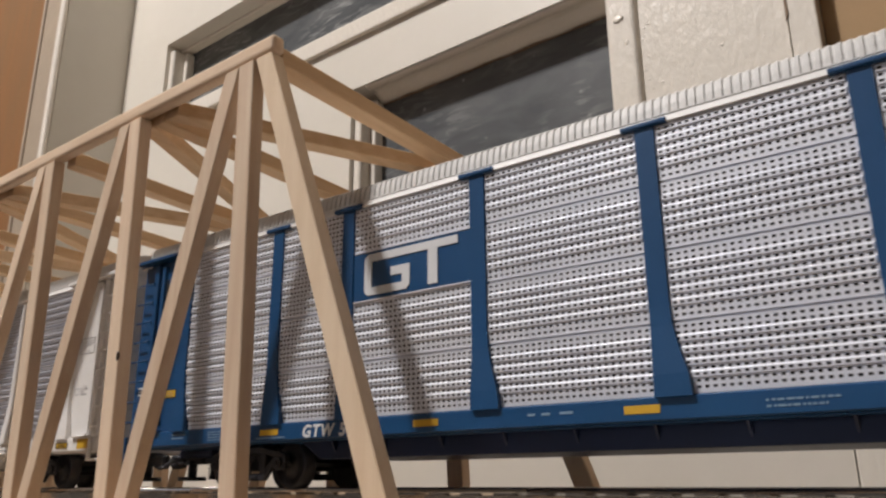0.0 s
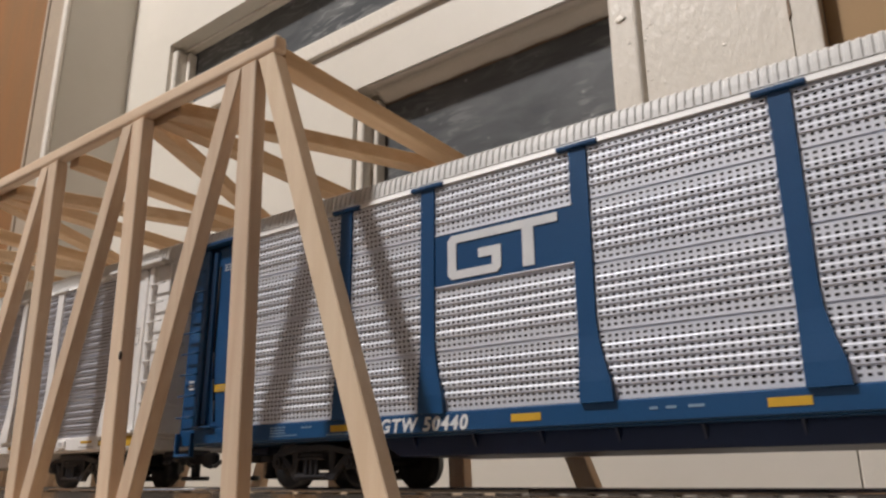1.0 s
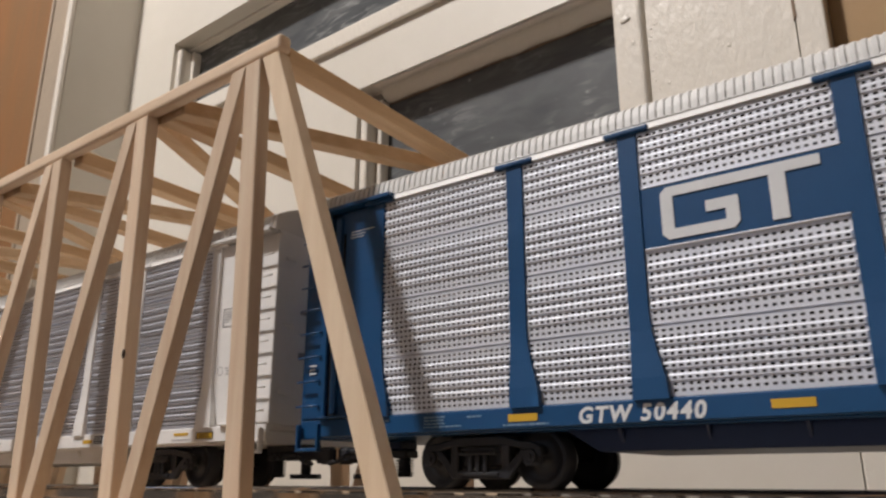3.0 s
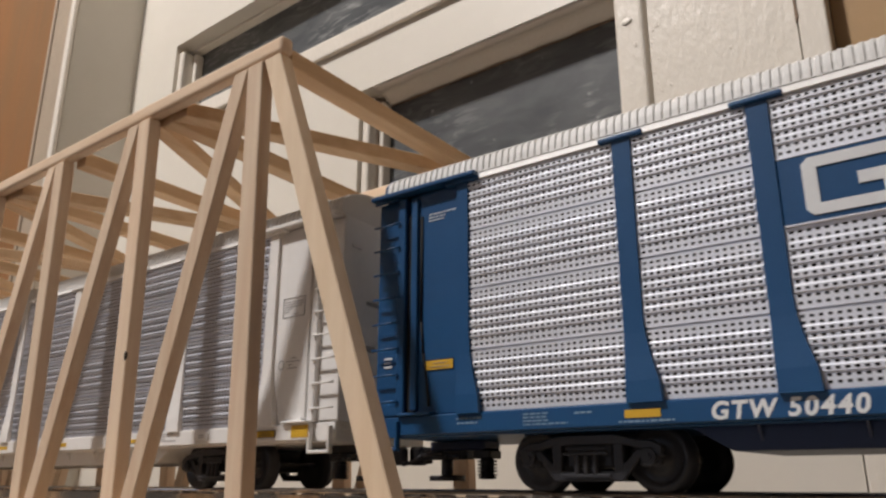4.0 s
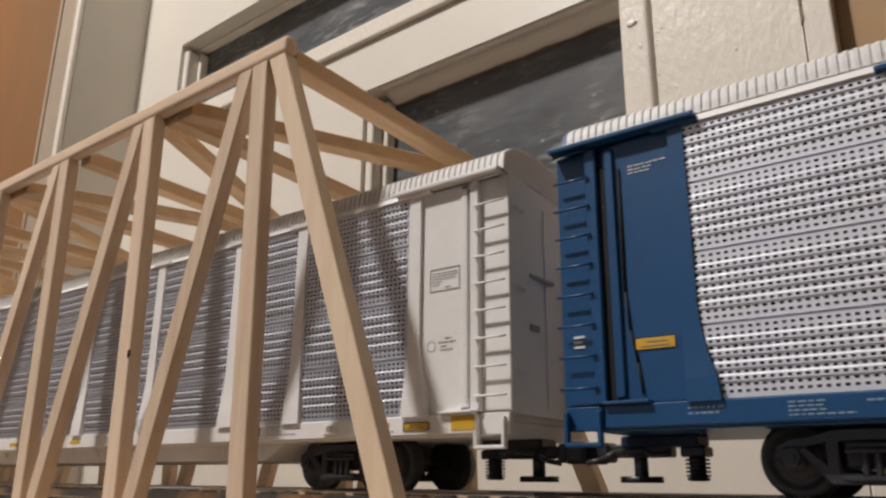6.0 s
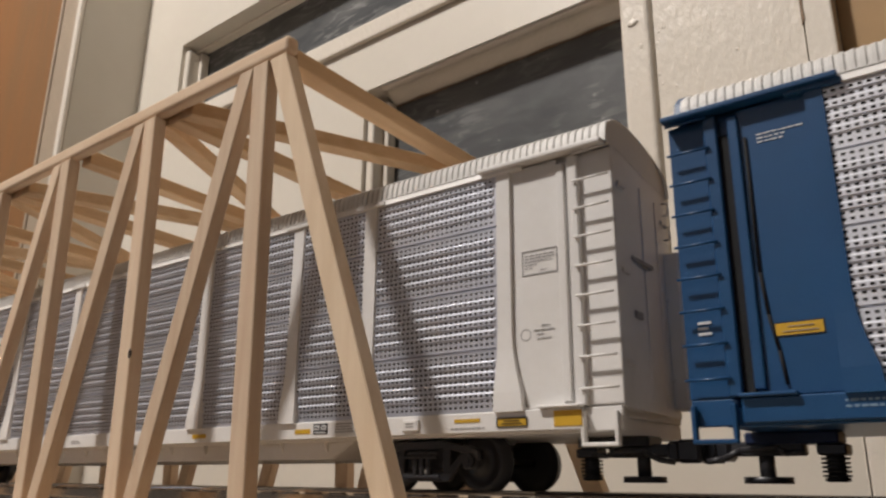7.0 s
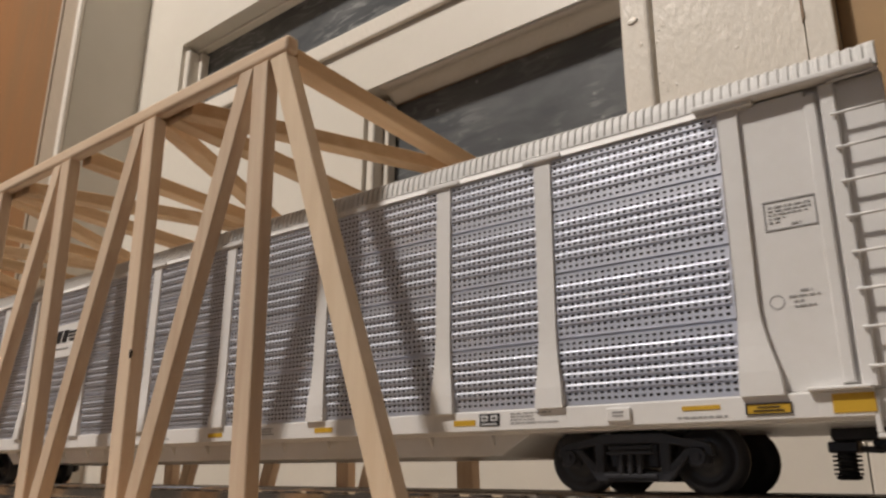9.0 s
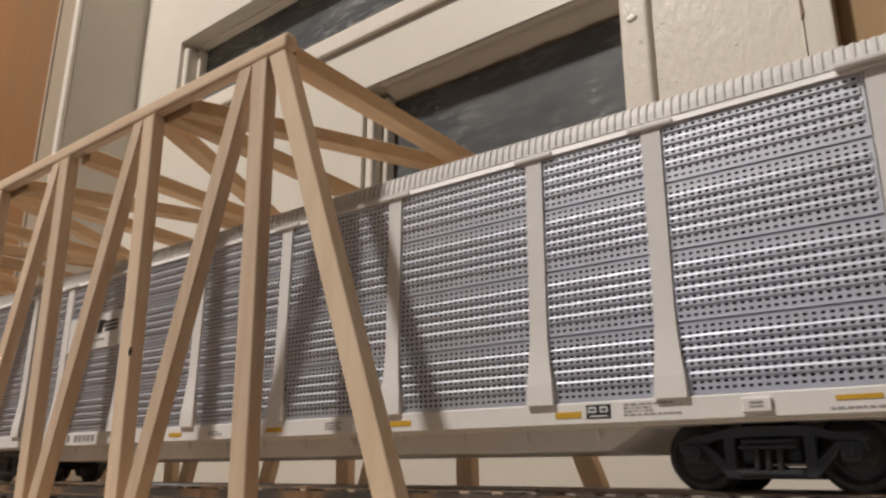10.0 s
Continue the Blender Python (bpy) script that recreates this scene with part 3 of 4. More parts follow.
def ladder_bay(car, x_end, s, mat, bay_mat):
    """Ladder at the car's corner; s is +1 where the bay runs to +x from x_end."""
    def span(a, b):
        return (x_end + s * a, x_end + s * b) if s > 0 else (x_end + s * b, x_end + s * a)
    x0, x1 = span(0.0, 0.0125)
    back = part("ladder_plate", box(x0, x1, SIDE + 0.0022, SIDE + 0.0040, 0.0262, 0.1110, 0.0003), mat, car)
    x0, x1 = span(0.0116, 0.0155)
    part("ladder_stile", box(x0, x1, SIDE - 0.0002, SIDE + 0.0040, 0.0265, 0.1105, 0.0004), mat, back)
    x0, x1 = span(0.0002, 0.0131)
    for i in range(9):
        z = 0.0315 + i * 0.00985
        part("rung", rod(bmesh.new(), (x0, SIDE - 0.0008, z), (x1, SIDE - 0.0008, z), 0.00042, 6), mat, back)
    x0, x1 = span(0.0005, 0.0137)
    part("corner_plate", box(x0, x1, SIDE + 0.0016, SIDE + 0.0042, 0.0188, 0.0261, 0.0003), mat, car)
    # stirrup step below the corner
    x0, x1 = span(0.0010, 0.0135)
    bm = bmesh.new()
    add_box(bm, x0, x1, SIDE - 0.0012, SIDE + 0.0012, 0.0140, 0.0153, 0.0003)
    add_box(bm, x0, x0 + 0.0013, SIDE - 0.0011, SIDE + 0.0011, 0.0153, 0.0245, 0.0002)
    add_box(bm, x1 - 0.0013, x1, SIDE - 0.0011, SIDE + 0.0011, 0.0153, 0.0245, 0.0002)
    part("stirrup_step", bm, mat, car)


def wheel_mesh():
    bm = bmesh.new()
    r = 0.0098
    lathe(bm, [(0.0010, -0.0034), (0.0030, -0.0033), (0.0034, -0.0024), (0.0072, -0.0020), (0.0080, -0.0030), (r, -0.0030),
               (r, 0.0006), (r + 0.0012, 0.0012), (r + 0.0012, 0.0020), (0.0060, 0.0020), (0.0010, 0.0022)])
    return bm


WHEELS = []


def truck(car, xc):
    """A two-axle freight truck: side frames, wheels, axles, springs, bearing caps."""
    body = part("truck", box(xc - 0.008, xc + 0.008, -0.0245, 0.0245, 0.0060, 0.0166, 0.0006), BLACK, car, "black plastic two-axle truck")
    body.location = (0, 0, 0.0016)
    arch = [(-0.0248, 0.0092), (-0.0244, 0.0122), (-0.0205, 0.0140), (-0.0165, 0.0142), (-0.0095, 0.0160), (0.0095, 0.0160), (0.0165, 0.0142),
            (0.0205, 0.0140), (0.0244, 0.0122), (0.0248, 0.0092), (0.0222, 0.0092), (0.0218, 0.0112), (0.0180, 0.0114), (0.0120, 0.0128),
            (-0.0120, 0.0128), (-0.0180, 0.0114), (-0.0218, 0.0112), (-0.0222, 0.0092)]
    sling = [(-0.0196, 0.0114), (-0.0168, 0.0116), (-0.0095, 0.0050), (0.0095, 0.0050), (0.0168, 0.0116), (0.0196, 0.0114), (0.0115, 0.0020), (-0.0115, 0.0020)]
    for s in (-1, 1):
        ya, yb = sorted((s * 0.0238, s * 0.0268))
        bm = prism([(xc + a, z) for a, z in arch], ya, yb, 0.0004)
        merge(bm, prism([(xc + a, z) for a, z in sling], ya + 0.0002, yb - 0.0002, 0.0004))
        for a in (-0.0105, 0.0105):
            add_box(bm, xc + a - 0.0016, xc + a + 0.0016, ya + 0.0001, yb - 0.0001, 0.0044, 0.0134, 0.0003)
        for a in (-0.0205, 0.0205):
            add_box(bm, xc + a - 0.0034, xc + a + 0.0034, ya + 0.0003, yb - 0.0003, 0.0062, 0.0124, 0.0008)
        part("side_frame", bm, BLACK, body)
        yo = s * 0.0268
        for a in (-0.0205, 0.0205):
            bm = bmesh.new()
            rod(bm, (xc + a, yo - s * 0.0005, 0.0090), (xc + a, yo + s * 0.0012, 0.0090), 0.0024, 12)
            rod(bm, (xc + a, yo + s * 0.0012, 0.0090), (xc + a, yo + s * 0.0018, 0.0090), 0.0011, 8)
            part("bearing_cap", bm, BLACK, body)
        bm = bmesh.new()
        add_box(bm, xc - 0.0075, xc + 0.0075, yo - 0.0004, yo + s * 0.0016, 0.0098, 0.0108, 0.0002)
        add_box(bm, xc - 0.0070, xc + 0.0070, yo - 0.0004, yo + s * 0.0010, 0.0112, 0.0122, 0.0002)
        add_box(bm, xc - 0.0085, xc + 0.0085, yo - 0.0004, yo + s * 0.0014, 0.0030, 0.0042, 0.0002)
        part("spring_seat", bm, BLACK, body)
        for a in (-0.0030, 0.0, 0.0030):
            bm = bmesh.new()
            lathe(bm, [(0.0008 if k % 2 else 0.0011, 0.0042 + k * 0.00058) for k in range(11)], False, 10)
            bmesh.ops.translate(bm, verts=bm.verts, vec=(xc + a, yo + s * 0.0004, 0))
            part("spring", bm, BLACK, body)
        # brake beam pieces seen as lugs under the frame
        part("brake_shoe", box(xc - 0.030, xc - 0.0275, s * 0.0175 - 0.002, s * 0.0175 + 0.002, 0.006, 0.0125, 0.0004), BLACK, body)
    for a in (-0.0205, 0.0205):
        part("axle", rod(bmesh.new(), (xc + a, -0.024, 0.0090), (xc + a, 0.024, 0.0090), 0.0013, 10), BLACK, body)
        for s in (-1, 1):
            bm = wheel_mesh()
            if s > 0:
                bmesh.ops.transform(bm, verts=bm.verts, matrix=Matrix.Rotation(math.pi, 4, "Z"))
            wheel = part("wheel", bm, BLACK, body, "black wheel with a worn rim")
            wheel.location = (xc + a, s * 0.0172, 0.0086)
            WHEELS.append((wheel, wheel.location.copy()))


def coupler(car, x_end, s, gear_mat):
    """Draft gear, coupler arm and head, uncoupling pin with its disc, spring peg and air hose."""
    bm = bmesh.new()
    a, b = sorted((x_end - s * 0.004, x_end - s * 0.030))
    add_box(bm, a, b, -0.0055, 0.0055, 0.0150, 0.0186, 0.0006)
    body = part("draft_gear", bm, gear_mat, car)
    bm = bmesh.new()
    a, b = sorted((x_end - s * 0.020, x_end + s * 0.0060))
    add_box(bm, a, b, -0.0028, 0.0028, 0.0118, 0.0160, 0.0006)
    a, b = sorted((x_end + s * 0.0045, x_end + s * 0.0125))
    add_box(bm, a, b, -0.0052 if s > 0 else 0.0008, -0.0010 if s > 0 else 0.0052, 0.0098, 0.0172, 0.0012)
    a, b = sorted((x_end + s * 0.0010, x_end + s * 0.0060))
    add_box(bm, a, b, -0.0040, 0.0040, 0.0103, 0.0168, 0.0010)
    part("coupler_head", bm, BLACK, body)
    xp = x_end - s * 0.0085
    bm = bmesh.new()
    rod(bm, (xp, 0, 0.0055), (xp, 0, 0.0140), 0.0023, 14)
    rod(bm, (xp, 0, 0.0038), (xp, 0, 0.0058), 0.0070, 24)
    part("uncoupling_disc", bm, BLACK, body)
    xs = x_end - s * 0.0275
    bm = bmesh.new()
    rod(bm, (xs, 0, 0.0044), (xs, 0, 0.0150), 0.0026, 12)
    add_box(bm, xs - 0.004, xs + 0.004, -0.004, 0.004, 0.0118, 0.0150, 0.0005)
    for k in range(5):
        rod(bm, (xs, 0, 0.0058 + k * 0.0012), (xs, 0, 0.0064 + k * 0.0012), 0.0038, 14)
    rod(bm, (xs, 0, 0.0046), (xs, 0, 0.0056), 0.0034, 16)
    part("spring_peg", bm, BLACK, body)
    bm = bmesh.new()
    pts = [(x_end - s * 0.022, 0.0125), (x_end - s * 0.0165, 0.0122), (x_end - s * 0.0140, 0.0140), (x_end - s * 0.0040, 0.0132),
           (x_end + s * 0.001, 0.0108), (x_end + s * 0.006, 0.0100)]
    for (xa, za), (xb, zb) in zip(pts, pts[1:]):
        rod(bm, (xa, -0.010, za), (xb, -0.010, zb), 0.0009, 8)
    part("uncoupling_lever", bm, BLACK, body)


def autorack(name, x_centre, label, main, panel_mat, roof_mat, under_mat, flare, roof_inset, ladder_shift, edge):
    car = empty(name, Matrix.Translation((x_centre, TRACK_Y, 0)))
    tagged(car, label, "railcar", group="autorack train")
    # closed inner body and far side
    part("body", box(-HALF + 0.0072, HALF - 0.0072, -0.0298, 0.0330, 0.0240, 0.1126, 0.0006), main, car)
    roof(car, roof_mat, -HALF + roof_inset, HALF - roof_inset)
    # upper side band and gutter lip
    bm = bmesh.new()
    ring = [(SIDE - 0.0012, PZ1), (SIDE + 0.0014, PZ1), (SIDE + 0.0014, 0.1128), (SIDE + 0.0002, 0.1128)]
    a = [bm.verts.new((-HALF + edge, y, z)) for y, z in ring]
    b = [bm.verts.new((HALF - edge, y, z)) for y, z in ring]
    bm.faces.new(a)
    bm.faces.new(b)
    for i in range(4):
        bm.faces.new((a[i], a[(i + 1) % 4], b[(i + 1) % 4], b[i]))
    bmesh.ops.recalc_face_normals(bm, faces=bm.faces[:])
    band = part("upper_band", bm, WHITE, car)
    part("gutter", box(-HALF + edge, HALF - edge, SIDE - 0.0002, SIDE + 0.0012, 0.1128, 0.1132, 0.0001), WHITE, band)
    # floor sill
    sill = part("side_sill", box(-HALF + 0.013, HALF - 0.013, SIDE - 0.0012, SIDE + 0.003, 0.0192, 0.0260, 0.0004), main, car)
    part("floor", box(-HALF + 0.0075, HALF - 0.0075, -0.0310, 0.0325, 0.0185, 0.0239, 0.0003), main, car)
    # deep belly between the trucks, with gussets
    e0, e1 = -HALF + 0.128, HALF - 0.128
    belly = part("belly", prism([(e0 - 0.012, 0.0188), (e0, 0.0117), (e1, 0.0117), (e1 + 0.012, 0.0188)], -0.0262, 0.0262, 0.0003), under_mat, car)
    x = e0 + 0.008
    while x < e1:
        bm = bmesh.new()
        ring = [(-0.0290, 0.0189), (-0.0258, 0.0189), (-0.0258, 0.0135)]
        a = [bm.verts.new((x - 0.0004, y, z)) for y, z in ring]
        b = [bm.verts.new((x + 0.0004, y, z)) for y, z in ring]
        bm.faces.new(a)
        bm.faces.new(b[::-1])
        for i in range(3):
            bm.faces.new((a[(i + 1) % 3], a[i], b[i], b[(i + 1) % 3]))
        bmesh.ops.recalc_face_normals(bm, faces=bm.faces[:])
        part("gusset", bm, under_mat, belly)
        x += 0.0265
    for e in POSTS:
        post(car, e, main, *flare)
    # end bays: ladder, plates, eave cap
    for s, x_end in ((1, -HALF), (-1, HALF)):
        def span(a, b):
            return tuple(sorted((x_end + s * a, x_end + s * b)))
        ladder_bay(car, x_end - s * ladder_shift, s, main, main)
        x0, x1 = span(0.0195, edge + 0.0005)
        plate = part("end_plate", box(x0, x1, SIDE + 0.0006, SIDE + 0.0034, 0.0262, 0.1105, 0.0003), main, car)
        x0, x1 = span(0.0168, 0.0197)
        part("plate_rib", box(x0, x1, SIDE + (0.0001 if main is WHITE else -0.0008), SIDE + 0.002, 0.0280, 0.1085, 0.0004, 2), main, plate)
        x0, x1 = span(0.0012 if ladder_shift == 0 else -ladder_shift - 0.0004, edge + 0.0062)
        cap = part("eave_cap", box(x0, x1, SIDE - 0.0034, SIDE + 0.002, 0.1112, 0.1130, 0.0004, 2), main, car)
        x0, x1 = span(0.0128, 0.0278)
        part("plate_ledge", box(x0, x1, SIDE - 0.0030, SIDE + 0.001, 0.0260, 0.0270, 0.0003), main, plate)
        # end wall, slanting in plan, with a gable that closes the roof's end
        def face(y):
            return x_end + s * (0.0003 + (y + 0.033) * 0.100)
        rim = [(-0.0286, 0.0262), (-0.0286, 0.1114), (-0.0318, 0.1126), (-0.0308, 0.1186), (-0.0275, 0.1222), (-0.0200, 0.1250), (-0.0100, 0.1264), (0.0020, 0.1268),
               (0.0150, 0.1262), (0.0250, 0.1250), (0.0300, 0.1232), (0.0325, 0.1195), (0.0330, 0.0262)]
        bm = bmesh.new()
        outer = [bm.verts.new((face(y), y, z)) for y, z in rim]
        inner = [bm.verts.new((face(y) + s * 0.0030, y, z)) for y, z in rim]
        bm.faces.new(outer)
        bm.faces.new(inner[::-1])
        for i in range(len(rim)):
            k = (i + 1) % len(rim)
            bm.faces.new((outer[i], outer[k], inner[k], inner[i]))
        bmesh.ops.recalc_face_normals(bm, faces=bm.faces[:])
        wall = part("end_wall", bm, main, car)

        def on_wall(name, y0, y1, z0, z1, proud, mat, bevel=0.0002):
            xa, xb = sorted((face((y0 + y1) / 2) - s * proud, face(y1) + s * 0.0006))
            part(name, box(xa, xb, y0, y1, z0, z1, bevel), mat, wall)
        dark = INK_GREY if main is WHITE else BLACK
        for z in (0.040, 0.070, 0.100):
            for y in (-0.022, 0.026):
                on_wall("hinge", y - 0.003, y + 0.003, z - 0.0008, z + 0.0008, 0.0010, main)
        for z in (0.1090, 0.0990):
            bm = bmesh.new()
            xe = face(0.0275)
            pts = [(xe, z), (xe - s * 0.0022, z), (xe - s * 0.0022, z - 0.005), (xe, z - 0.005)]
            for (xa, za), (xb, zb) in zip(pts, pts[1:]):
                rod(bm, (xa, 0.0275, za), (xb, 0.0275, zb), 0.0004, 6)
            part("grab_iron", bm, main, wall)
        on_wall("latch_bar", -0.014, 0.004, 0.0760, 0.0775, 0.0012, dark)
        on_wall("brake_plate", -0.014, -0.008, 0.0560, 0.0585, 0.0008, dark)
        on_wall("brake_housing", 0.0250, 0.0328, 0.0290, 0.0880, 0.0058, main, 0.0006)
        for y in (-0.0010, 0.0160):
            on_wall("door_seam", y, y + 0.0008, 0.0290, 0.1060, 0.0003, main, 0.0001)
        truck(car, x_end + s * (0.0812 if main is WHITE else 0.083))
        coupler(car, x_end, -s, BLACK if main is WHITE else DARK_BLUE)
    # side panels between the posts
    edges = [edge] + [p for p in POSTS] + [CAR_L - edge]
    for i in range(len(edges) - 1):
        a = edges[i] + (0.0026 if i else 0.0)
        b = edges[i + 1] - (0.0026 if i < len(edges) - 2 else 0.0)
        x0, x1 = a - HALF, b - HALF
        if i == 2:
            panel(car, x0, x1, ((PZ0, SEAMS[0], 11), (SEAMS[0], 0.0706, 11)), panel_mat)
            panel(car, x0, x1, ((0.0904, PZ1, 9),), panel_mat)
        else:
            panel(car, x0, x1, ((PZ0, SEAMS[0], 11), (SEAMS[0], SEAMS[1], 11), (SEAMS[1], SEAMS[2], 11), (SEAMS[2], PZ1, 9)), panel_mat)
    return car


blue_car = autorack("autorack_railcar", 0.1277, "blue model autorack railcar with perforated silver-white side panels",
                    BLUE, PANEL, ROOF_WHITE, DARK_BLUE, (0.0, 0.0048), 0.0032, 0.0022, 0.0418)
white_car = autorack("autorack_railcar", -0.5060, "white model autorack railcar with perforated silver-grey side panels",
                     WHITE, PANEL_GREY, ROOF_WHITE, WHITE, (0.0012, 0.0022), 0.0006, 0.0, 0.0442)


def at(e):
    return e - HALF


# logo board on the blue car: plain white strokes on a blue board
board = part("logo_board", box(at(0.1505), at(0.2083), SIDE - 0.0007, SIDE + 0.001, 0.0708, 0.0902, 0.0002), BLUE, blue_car, "blue board with a white stroke emblem")


gx, gz0, gz1 = at(0.1566), 0.0724, 0.0890
w, h = 0.0038, 0.0031
y_out, y_in = SIDE - 0.00105, SIDE - 0.0006
c = 0.0018
outline = [(gx + c, gz1), (gx, gz1 - c), (gx, gz0 + c), (gx + c, gz0), (gx + 0.0230 - c, gz0), (gx + 0.0230, gz0 + c), (gx + 0.0230, gz0 + 0.0098),
           (gx + 0.0135, gz0 + 0.0098), (gx + 0.0135, gz0 + 0.0064), (gx + 0.0192, gz0 + 0.0064), (gx + 0.0192, gz0 + h),
           (gx + w, gz0 + h), (gx + w, gz1 - h), (gx + 0.0317, gz1 - h), (gx + 0.0317, gz0), (gx + 0.0362, gz0), (gx + 0.0362, gz1 - h),
           (gx + 0.0455, gz1 - h), (gx + 0.0455, gz1)]
part("emblem_stroke", prism(outline, y_out, y_in), INK_WHITE, board)
# thin bright edges of the board
part("board_edge", box(at(0.1505), at(0.2083), SIDE - 0.0009, SIDE + 0.0005, 0.0902, 0.0907, 0.0001), PANEL, board)
part("board_edge", box(at(0.1505), at(0.2083), SIDE - 0.0009, SIDE + 0.0005, 0.0703, 0.0708, 0.0001), PANEL, board)

SILL_Y = SIDE - 0.00125
lettering(blue_car, "GTW 50440", at(0.1252), 0.0200, 0.0046, INK_WHITE, SILL_Y, 0.18, 1.20, "white reporting number")


def sticker(car, e0, e1, z0, z1, edge=False):
    ob = printed(car, "yellow_sticker", at(e0), at(e1), z0, z1, YELLOW, SILL_Y, "yellow reflective sticker")
    if edge:
        for a, b, c, d in ((e0, e1, z0, z0 + 0.0003), (e0, e1, z1 - 0.0003, z1), (e0, e0 + 0.0004, z0, z1), (e1 - 0.0004, e1, z0, z1)):
            printed(ob, "border", at(a), at(b), c, d, INK_BLACK, SILL_Y - 0.0002)
        printed(ob, "print_bar", at(e0 + 0.002), at(e1 - 0.002), z0 + 0.0009, z0 + 0.0012, INK_BLACK, SILL_Y - 0.0002)
        printed(ob, "print_bar", at(e0 + 0.003), at(e1 - 0.003), z0 + 0.0018, z0 + 0.0021, INK_BLACK, SILL_Y - 0.0002)
    return ob


def words(car, x0, x1, z0, z1, mat, y):
    """A line of unreadable print: short bars with gaps."""
    bm = bmesh.new()
    while x0 < x1 - 0.0003:
        wide = min(random.uniform(0.0006, 0.0021), x1 - x0)
        add_box(bm, x0, x0 + wide, y - 0.00012, y + 0.0002, z0, z1)
        x0 += wide + random.uniform(0.00035, 0.0007)
    return part("print_line", bm, mat, car)


def print_bars(car, e0, z0, lengths, pitch, thick, mat, y=SILL_Y):
    for i, length in enumerate(lengths):
        if length > 0.006:
            words(car, at(e0), at(e0 + length), z0 + i * pitch, z0 + i * pitch + thick, mat, y)
        else:
            printed(car, "print_bar", at(e0), at(e0 + length), z0 + i * pitch, z0 + i * pitch + thick, mat, y)


for e in (0.1000, 0.1820, 0.2618, 0.3450, 0.4280, 0.5000):
    sticker(blue_car, e, e + 0.0110, 0.0214, 0.0238)
print_bars(blue_car, 0.0385, 0.0222, (0.0085, 0.0108), 0.0015, 0.0006, INK_PALE)
print_bars(blue_car, 0.0650, 0.0207, (0.016, 0.009, 0.009, 0.009), 0.0011, 0.0005, INK_PALE)
print_bars(blue_car, 0.0835, 0.0235, (0.0065,), 0.0011, 0.0006, INK_PALE)
print_bars(blue_car, 0.0980, 0.0201, (0.017,), 0.0011, 0.0006, INK_PALE)
print_bars(blue_car, 0.2290, 0.0226, (0.0025,), 0.0011, 0.0008, INK_PALE)
print_bars(blue_car, 0.2340, 0.0226, (0.0030,), 0.0011, 0.0008, INK_PALE)
print_bars(blue_car, 0.2405, 0.0226, (0.0045,), 0.0011, 0.0008, INK_PALE)
print_bars(blue_car, 0.3020, 0.0212, (0.0150, 0.0180), 0.0016, 0.0006, INK_PALE)
PLATE_Y = SIDE + 0.0005
print_bars(blue_car, 0.0245, 0.0985, (0.0070, 0.0082, 0.0128), 0.0012, 0.0004, INK_WHITE, PLATE_Y)
warn = printed(blue_car, "warning_sticker", at(0.0236), at(0.0356), 0.0420, 0.0452, YELLOW, PLATE_Y, "yellow warning sticker with tiny print")
printed(warn, "print_bar", at(0.0253), at(0.0343), 0.0428, 0.0430, INK_GREY, PLATE_Y - 0.0002)
printed(warn, "print_bar", at(0.0268), at(0.0333), 0.0441, 0.0443, INK_GREY, PLATE_Y - 0.0002)
for a, b, c, d in ((0.0233, 0.0359, 0.0417, 0.0420), (0.0233, 0.0359, 0.0452, 0.0455), (0.0233, 0.0236, 0.0417, 0.0455), (0.0356, 0.0359, 0.0417, 0.0455)):
    printed(warn, "border", at(a), at(b), c, d, INK_BLACK, PLATE_Y)
for k in range(3):
    printed(blue_car, "print_bar", at(0.0020), at(0.0058 - 0.0008 * (k % 2)), 0.0445 + 0.0016 * k, 0.0452 + 0.0016 * k, INK_WHITE, SIDE + 0.0020)
# near-black bar for the slot's shade, and bent handrail beside the blue car's ladder
part("slot_shade", box(at(0.0128), at(0.0166), SIDE + 0.0016, SIDE + 0.003, 0.0275, 0.1040, 0.0002), VOID, blue_car)
bm = bmesh.new()
pts = [(0.0212, 0.1010), (0.0212, 0.0600), (0.0222, 0.0480), (0.0240, 0.0380), (0.0250, 0.0290)]
for (ea, za), (eb, zb) in zip(pts, pts[1:]):
    rod(bm, (at(ea), SIDE + 0.0003, za), (at(eb), SIDE + 0.0003, zb), 0.0005, 8)
part("handrail", bm, VOID, blue_car)

post(blue_car, 0.0411, BLUE, 0.0, 0.0048, 0.0048)
# marks on the white car
def wx(e):
    """Distance from the white car's leading end, as car length from its rear."""
    return CAR_L - e


post(white_car, wx(0.0408), WHITE, 0.0012, 0.0045, 0.0056)
plate = part("logo_board", box(at(0.1505), at(0.2083), SIDE - 0.0007, SIDE + 0.001, 0.0708, 0.0902, 0.0002), WHITE, white_car, "white board with black slanted strokes")
for k in range(3):
    z = 0.0800 + k * 0.0022
    part("emblem_stroke", prism([(at(0.1900 - 0.001 * k), z), (at(0.2020), z), (at(0.2028), z + 0.0012), (at(0.1908 - 0.001 * k), z + 0.0012)], y_out, y_in), INK_BLACK, plate)
for k, (ea, eb) in enumerate(((0.160, 0.1655), (0.167, 0.172), (0.174, 0.180), (0.182, 0.187))):
    part("emblem_stroke", prism([(at(ea), 0.0795), (at(eb), 0.0795), (at(eb + 0.002), 0.0865), (at(ea + 0.002), 0.0865)], y_out, y_in), INK_BLACK, plate)
printed(white_car, "print_bar", at(0.1560), at(0.1900), 0.0755, 0.0763, INK_GREY, SIDE - 0.0008)
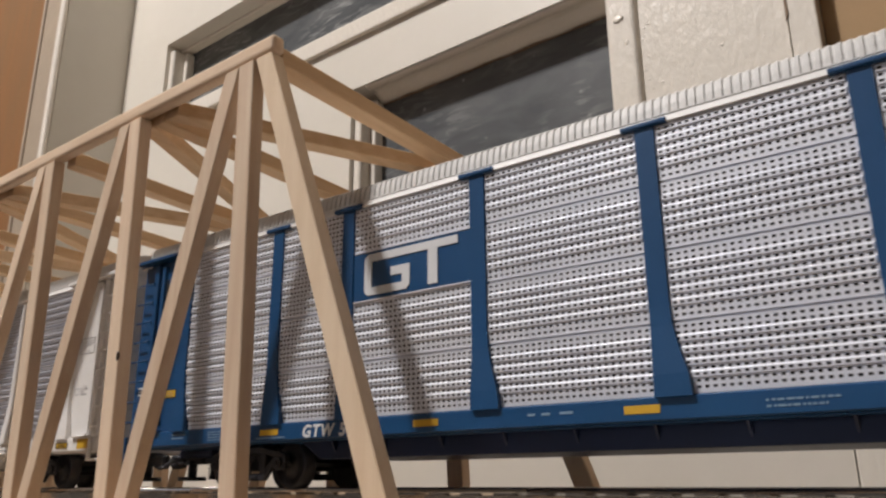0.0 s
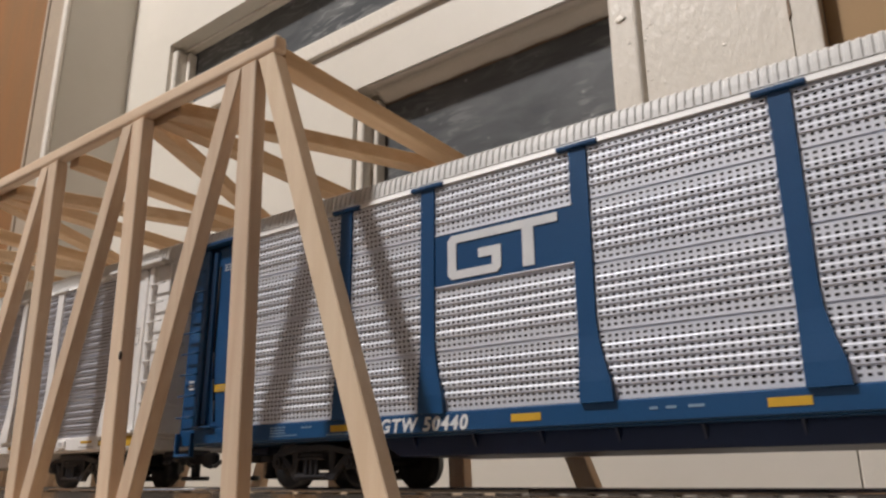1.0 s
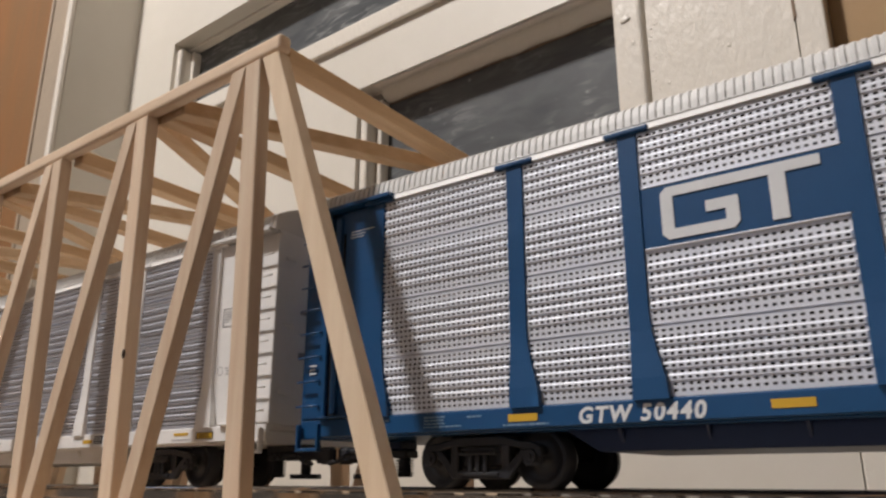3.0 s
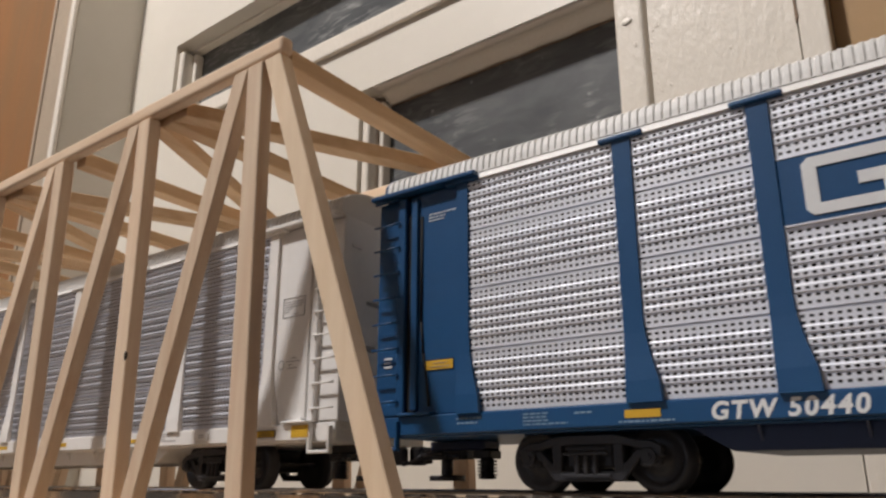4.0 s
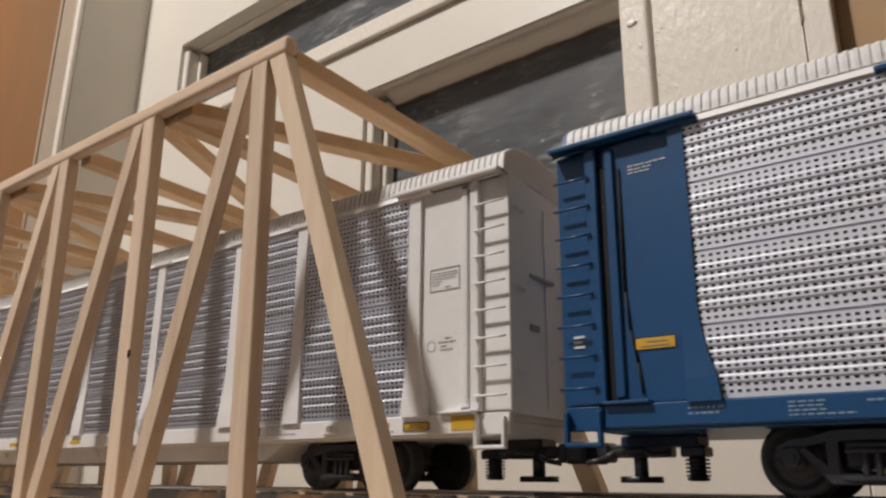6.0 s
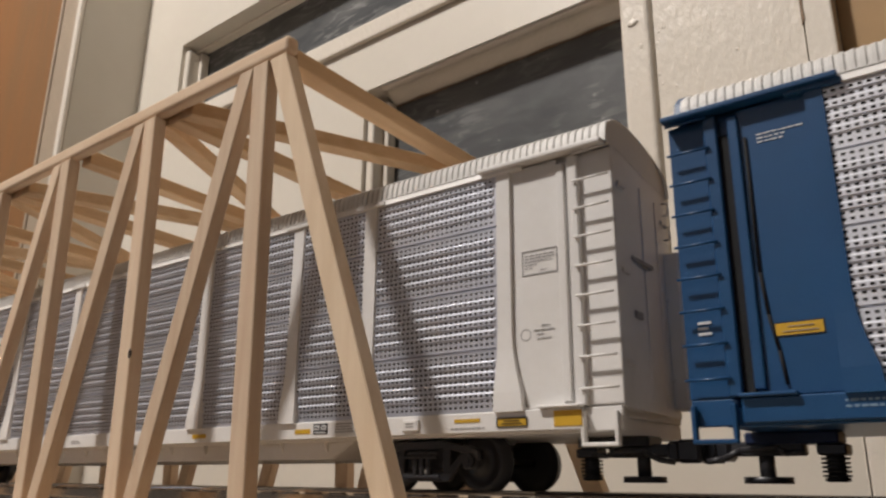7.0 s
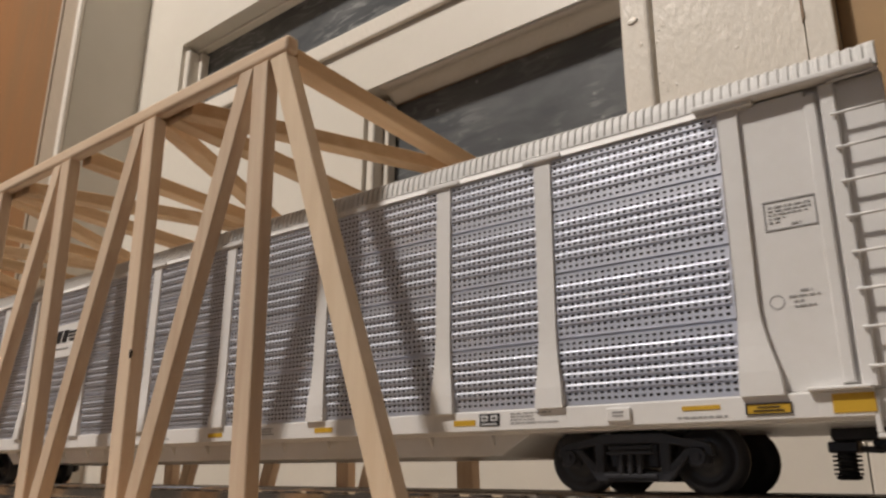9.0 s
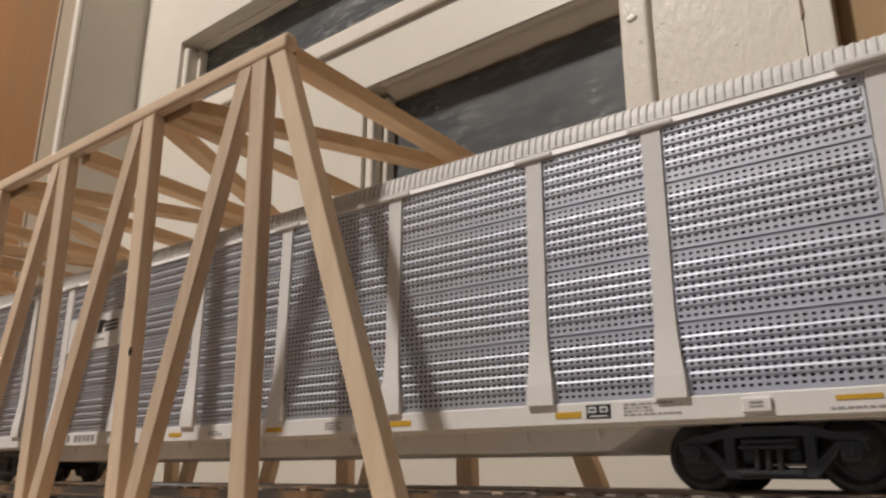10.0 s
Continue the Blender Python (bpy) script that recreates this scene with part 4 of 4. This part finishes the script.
print_bars(white_car, 0.1660, 0.0212, (0.0030,), 0.001, 0.0034, INK_GREY)
for k in range(5):
    print_bars(white_car, 0.1735 + 0.0043 * k, 0.0212, (0.0032,), 0.001, 0.0034, INK_GREY)
for e0, e1, z0, z1, edge in ((0.0508, 0.0615, 0.0228, 0.0240, False), (0.0322, 0.0440, 0.0208, 0.0238, True), (0.1330, 0.1420, 0.0214, 0.0232, False),
                             (0.0128, 0.0225, 0.0204, 0.0252, False), (0.2010, 0.2110, 0.0214, 0.0232, False), (0.2700, 0.2800, 0.0214, 0.0232, False),
                             (0.3400, 0.3500, 0.0214, 0.0232, False)):
    sticker(white_car, wx(e1), wx(e0), z0, z1, edge)
print_bars(white_car, wx(0.0630), 0.0206, (0.0140,), 0.001, 0.0005, INK_GREY)
black = printed(white_car, "black_stencil", at(wx(0.1312)), at(wx(0.1232)), 0.0210, 0.0250, INK_BLACK, SILL_Y, "black stencil block with white bars")
for a, b in ((0.1304, 0.1278), (0.1266, 0.1240)):
    printed(black, "print_bar", at(wx(a)), at(wx(b)), 0.0226, 0.0244, INK_WHITE, SILL_Y - 0.0002)
    printed(black, "print_bar", at(wx(a - 0.0006)), at(wx(b + 0.0006)), 0.0232, 0.0238, INK_BLACK, SILL_Y - 0.0004)
printed(black, "print_bar", at(wx(0.1302)), at(wx(0.1242)), 0.0214, 0.0218, INK_WHITE, SILL_Y - 0.0002)
print_bars(white_car, wx(0.1190), 0.0214, (0.0180, 0.0090, 0.0085, 0.0150), 0.0010, 0.0004, INK_GREY)
print_bars(white_car, wx(0.2450), 0.0214, (0.010, 0.008, 0.009), 0.0011, 0.0005, INK_GREY)
print_bars(white_car, wx(0.3200), 0.0214, (0.010, 0.008), 0.0011, 0.0005, INK_GREY)
tray = part("card_holder", box(at(wx(0.0845)), at(wx(0.0768)), SILL_Y - 0.0010, SILL_Y + 0.0005, 0.0206, 0.0246, 0.0003), WHITE, white_car)
printed(tray, "print_bar", at(wx(0.0825)), at(wx(0.0790)), 0.0230, 0.0235, INK_GREY, SILL_Y - 0.0010)
printed(tray, "print_bar", at(wx(0.0825)), at(wx(0.0790)), 0.0220, 0.0224, INK_GREY, SILL_Y - 0.0010)
# data block, round stamp and notes on the end plate
for a, b, c, d in ((0.0340, 0.0203, 0.0709, 0.0712), (0.0340, 0.0203, 0.0792, 0.0795), (0.0340, 0.0337, 0.0709, 0.0795), (0.0206, 0.0203, 0.0709, 0.0795)):
    printed(white_car, "border", at(wx(a)), at(wx(b)), c, d, INK_GREY, PLATE_Y)
for k, (a, b) in enumerate(((0.0270, 0.0245), (0.0328, 0.0300), (0.0328, 0.0285), (0.0328, 0.0225), (0.0328, 0.0215), (0.0328, 0.0212))):
    words(white_car, at(wx(a)), at(wx(b)), 0.0720 + 0.0011 * k, 0.07235 + 0.0011 * k, INK_GREY, PLATE_Y)
for k, (a, b) in enumerate(((0.0288, 0.0226), (0.0288, 0.0262), (0.0300, 0.0222), (0.0270, 0.0240))):
    words(white_car, at(wx(a)), at(wx(b)), 0.0488 + 0.0014 * k, 0.04922 + 0.0014 * k, INK_GREY, PLATE_Y)
bm = bmesh.new()
ring = []
for k in range(24):
    ca, sa = math.cos(k * math.pi / 12), math.sin(k * math.pi / 12)
    ring.append((bm.verts.new((at(wx(0.0332)) + 0.0020 * ca, PLATE_Y, 0.0506 + 0.0020 * sa)), bm.verts.new((at(wx(0.0332)) + 0.0017 * ca, PLATE_Y, 0.0506 + 0.0017 * sa))))
for k in range(24):
    bm.faces.new((ring[k][0], ring[k][1], ring[(k + 1) % 24][1], ring[(k + 1) % 24][0]))
bmesh.ops.recalc_face_normals(bm, faces=bm.faces[:])
bmesh.ops.solidify(bm, geom=bm.faces[:], thickness=0.0002)
part("round_stamp", bm, INK_GREY, white_car)


# ---------------------------------------------------------------- what moves
def motions():
    """The train rolls at a steady pace; its wheels turn with it."""
    for car, x in ((blue_car, 0.1277), (white_car, -0.5060)):
        walk(car, [(t, Matrix.Translation((x + SPEED * (t - 4.5), TRACK_Y, 0))) for t in (0.0, 2.0, 4.0, 6.0, 8.0, 10.0)])
    for wheel, place in WHEELS:
        rows = []
        for k in range(41):
            t = k * 0.25
            rows.append((t, Matrix.Translation(place) @ Matrix.Rotation(SPEED * t / 0.0098, 4, "Y")))
        walk(wheel, rows)


motions()
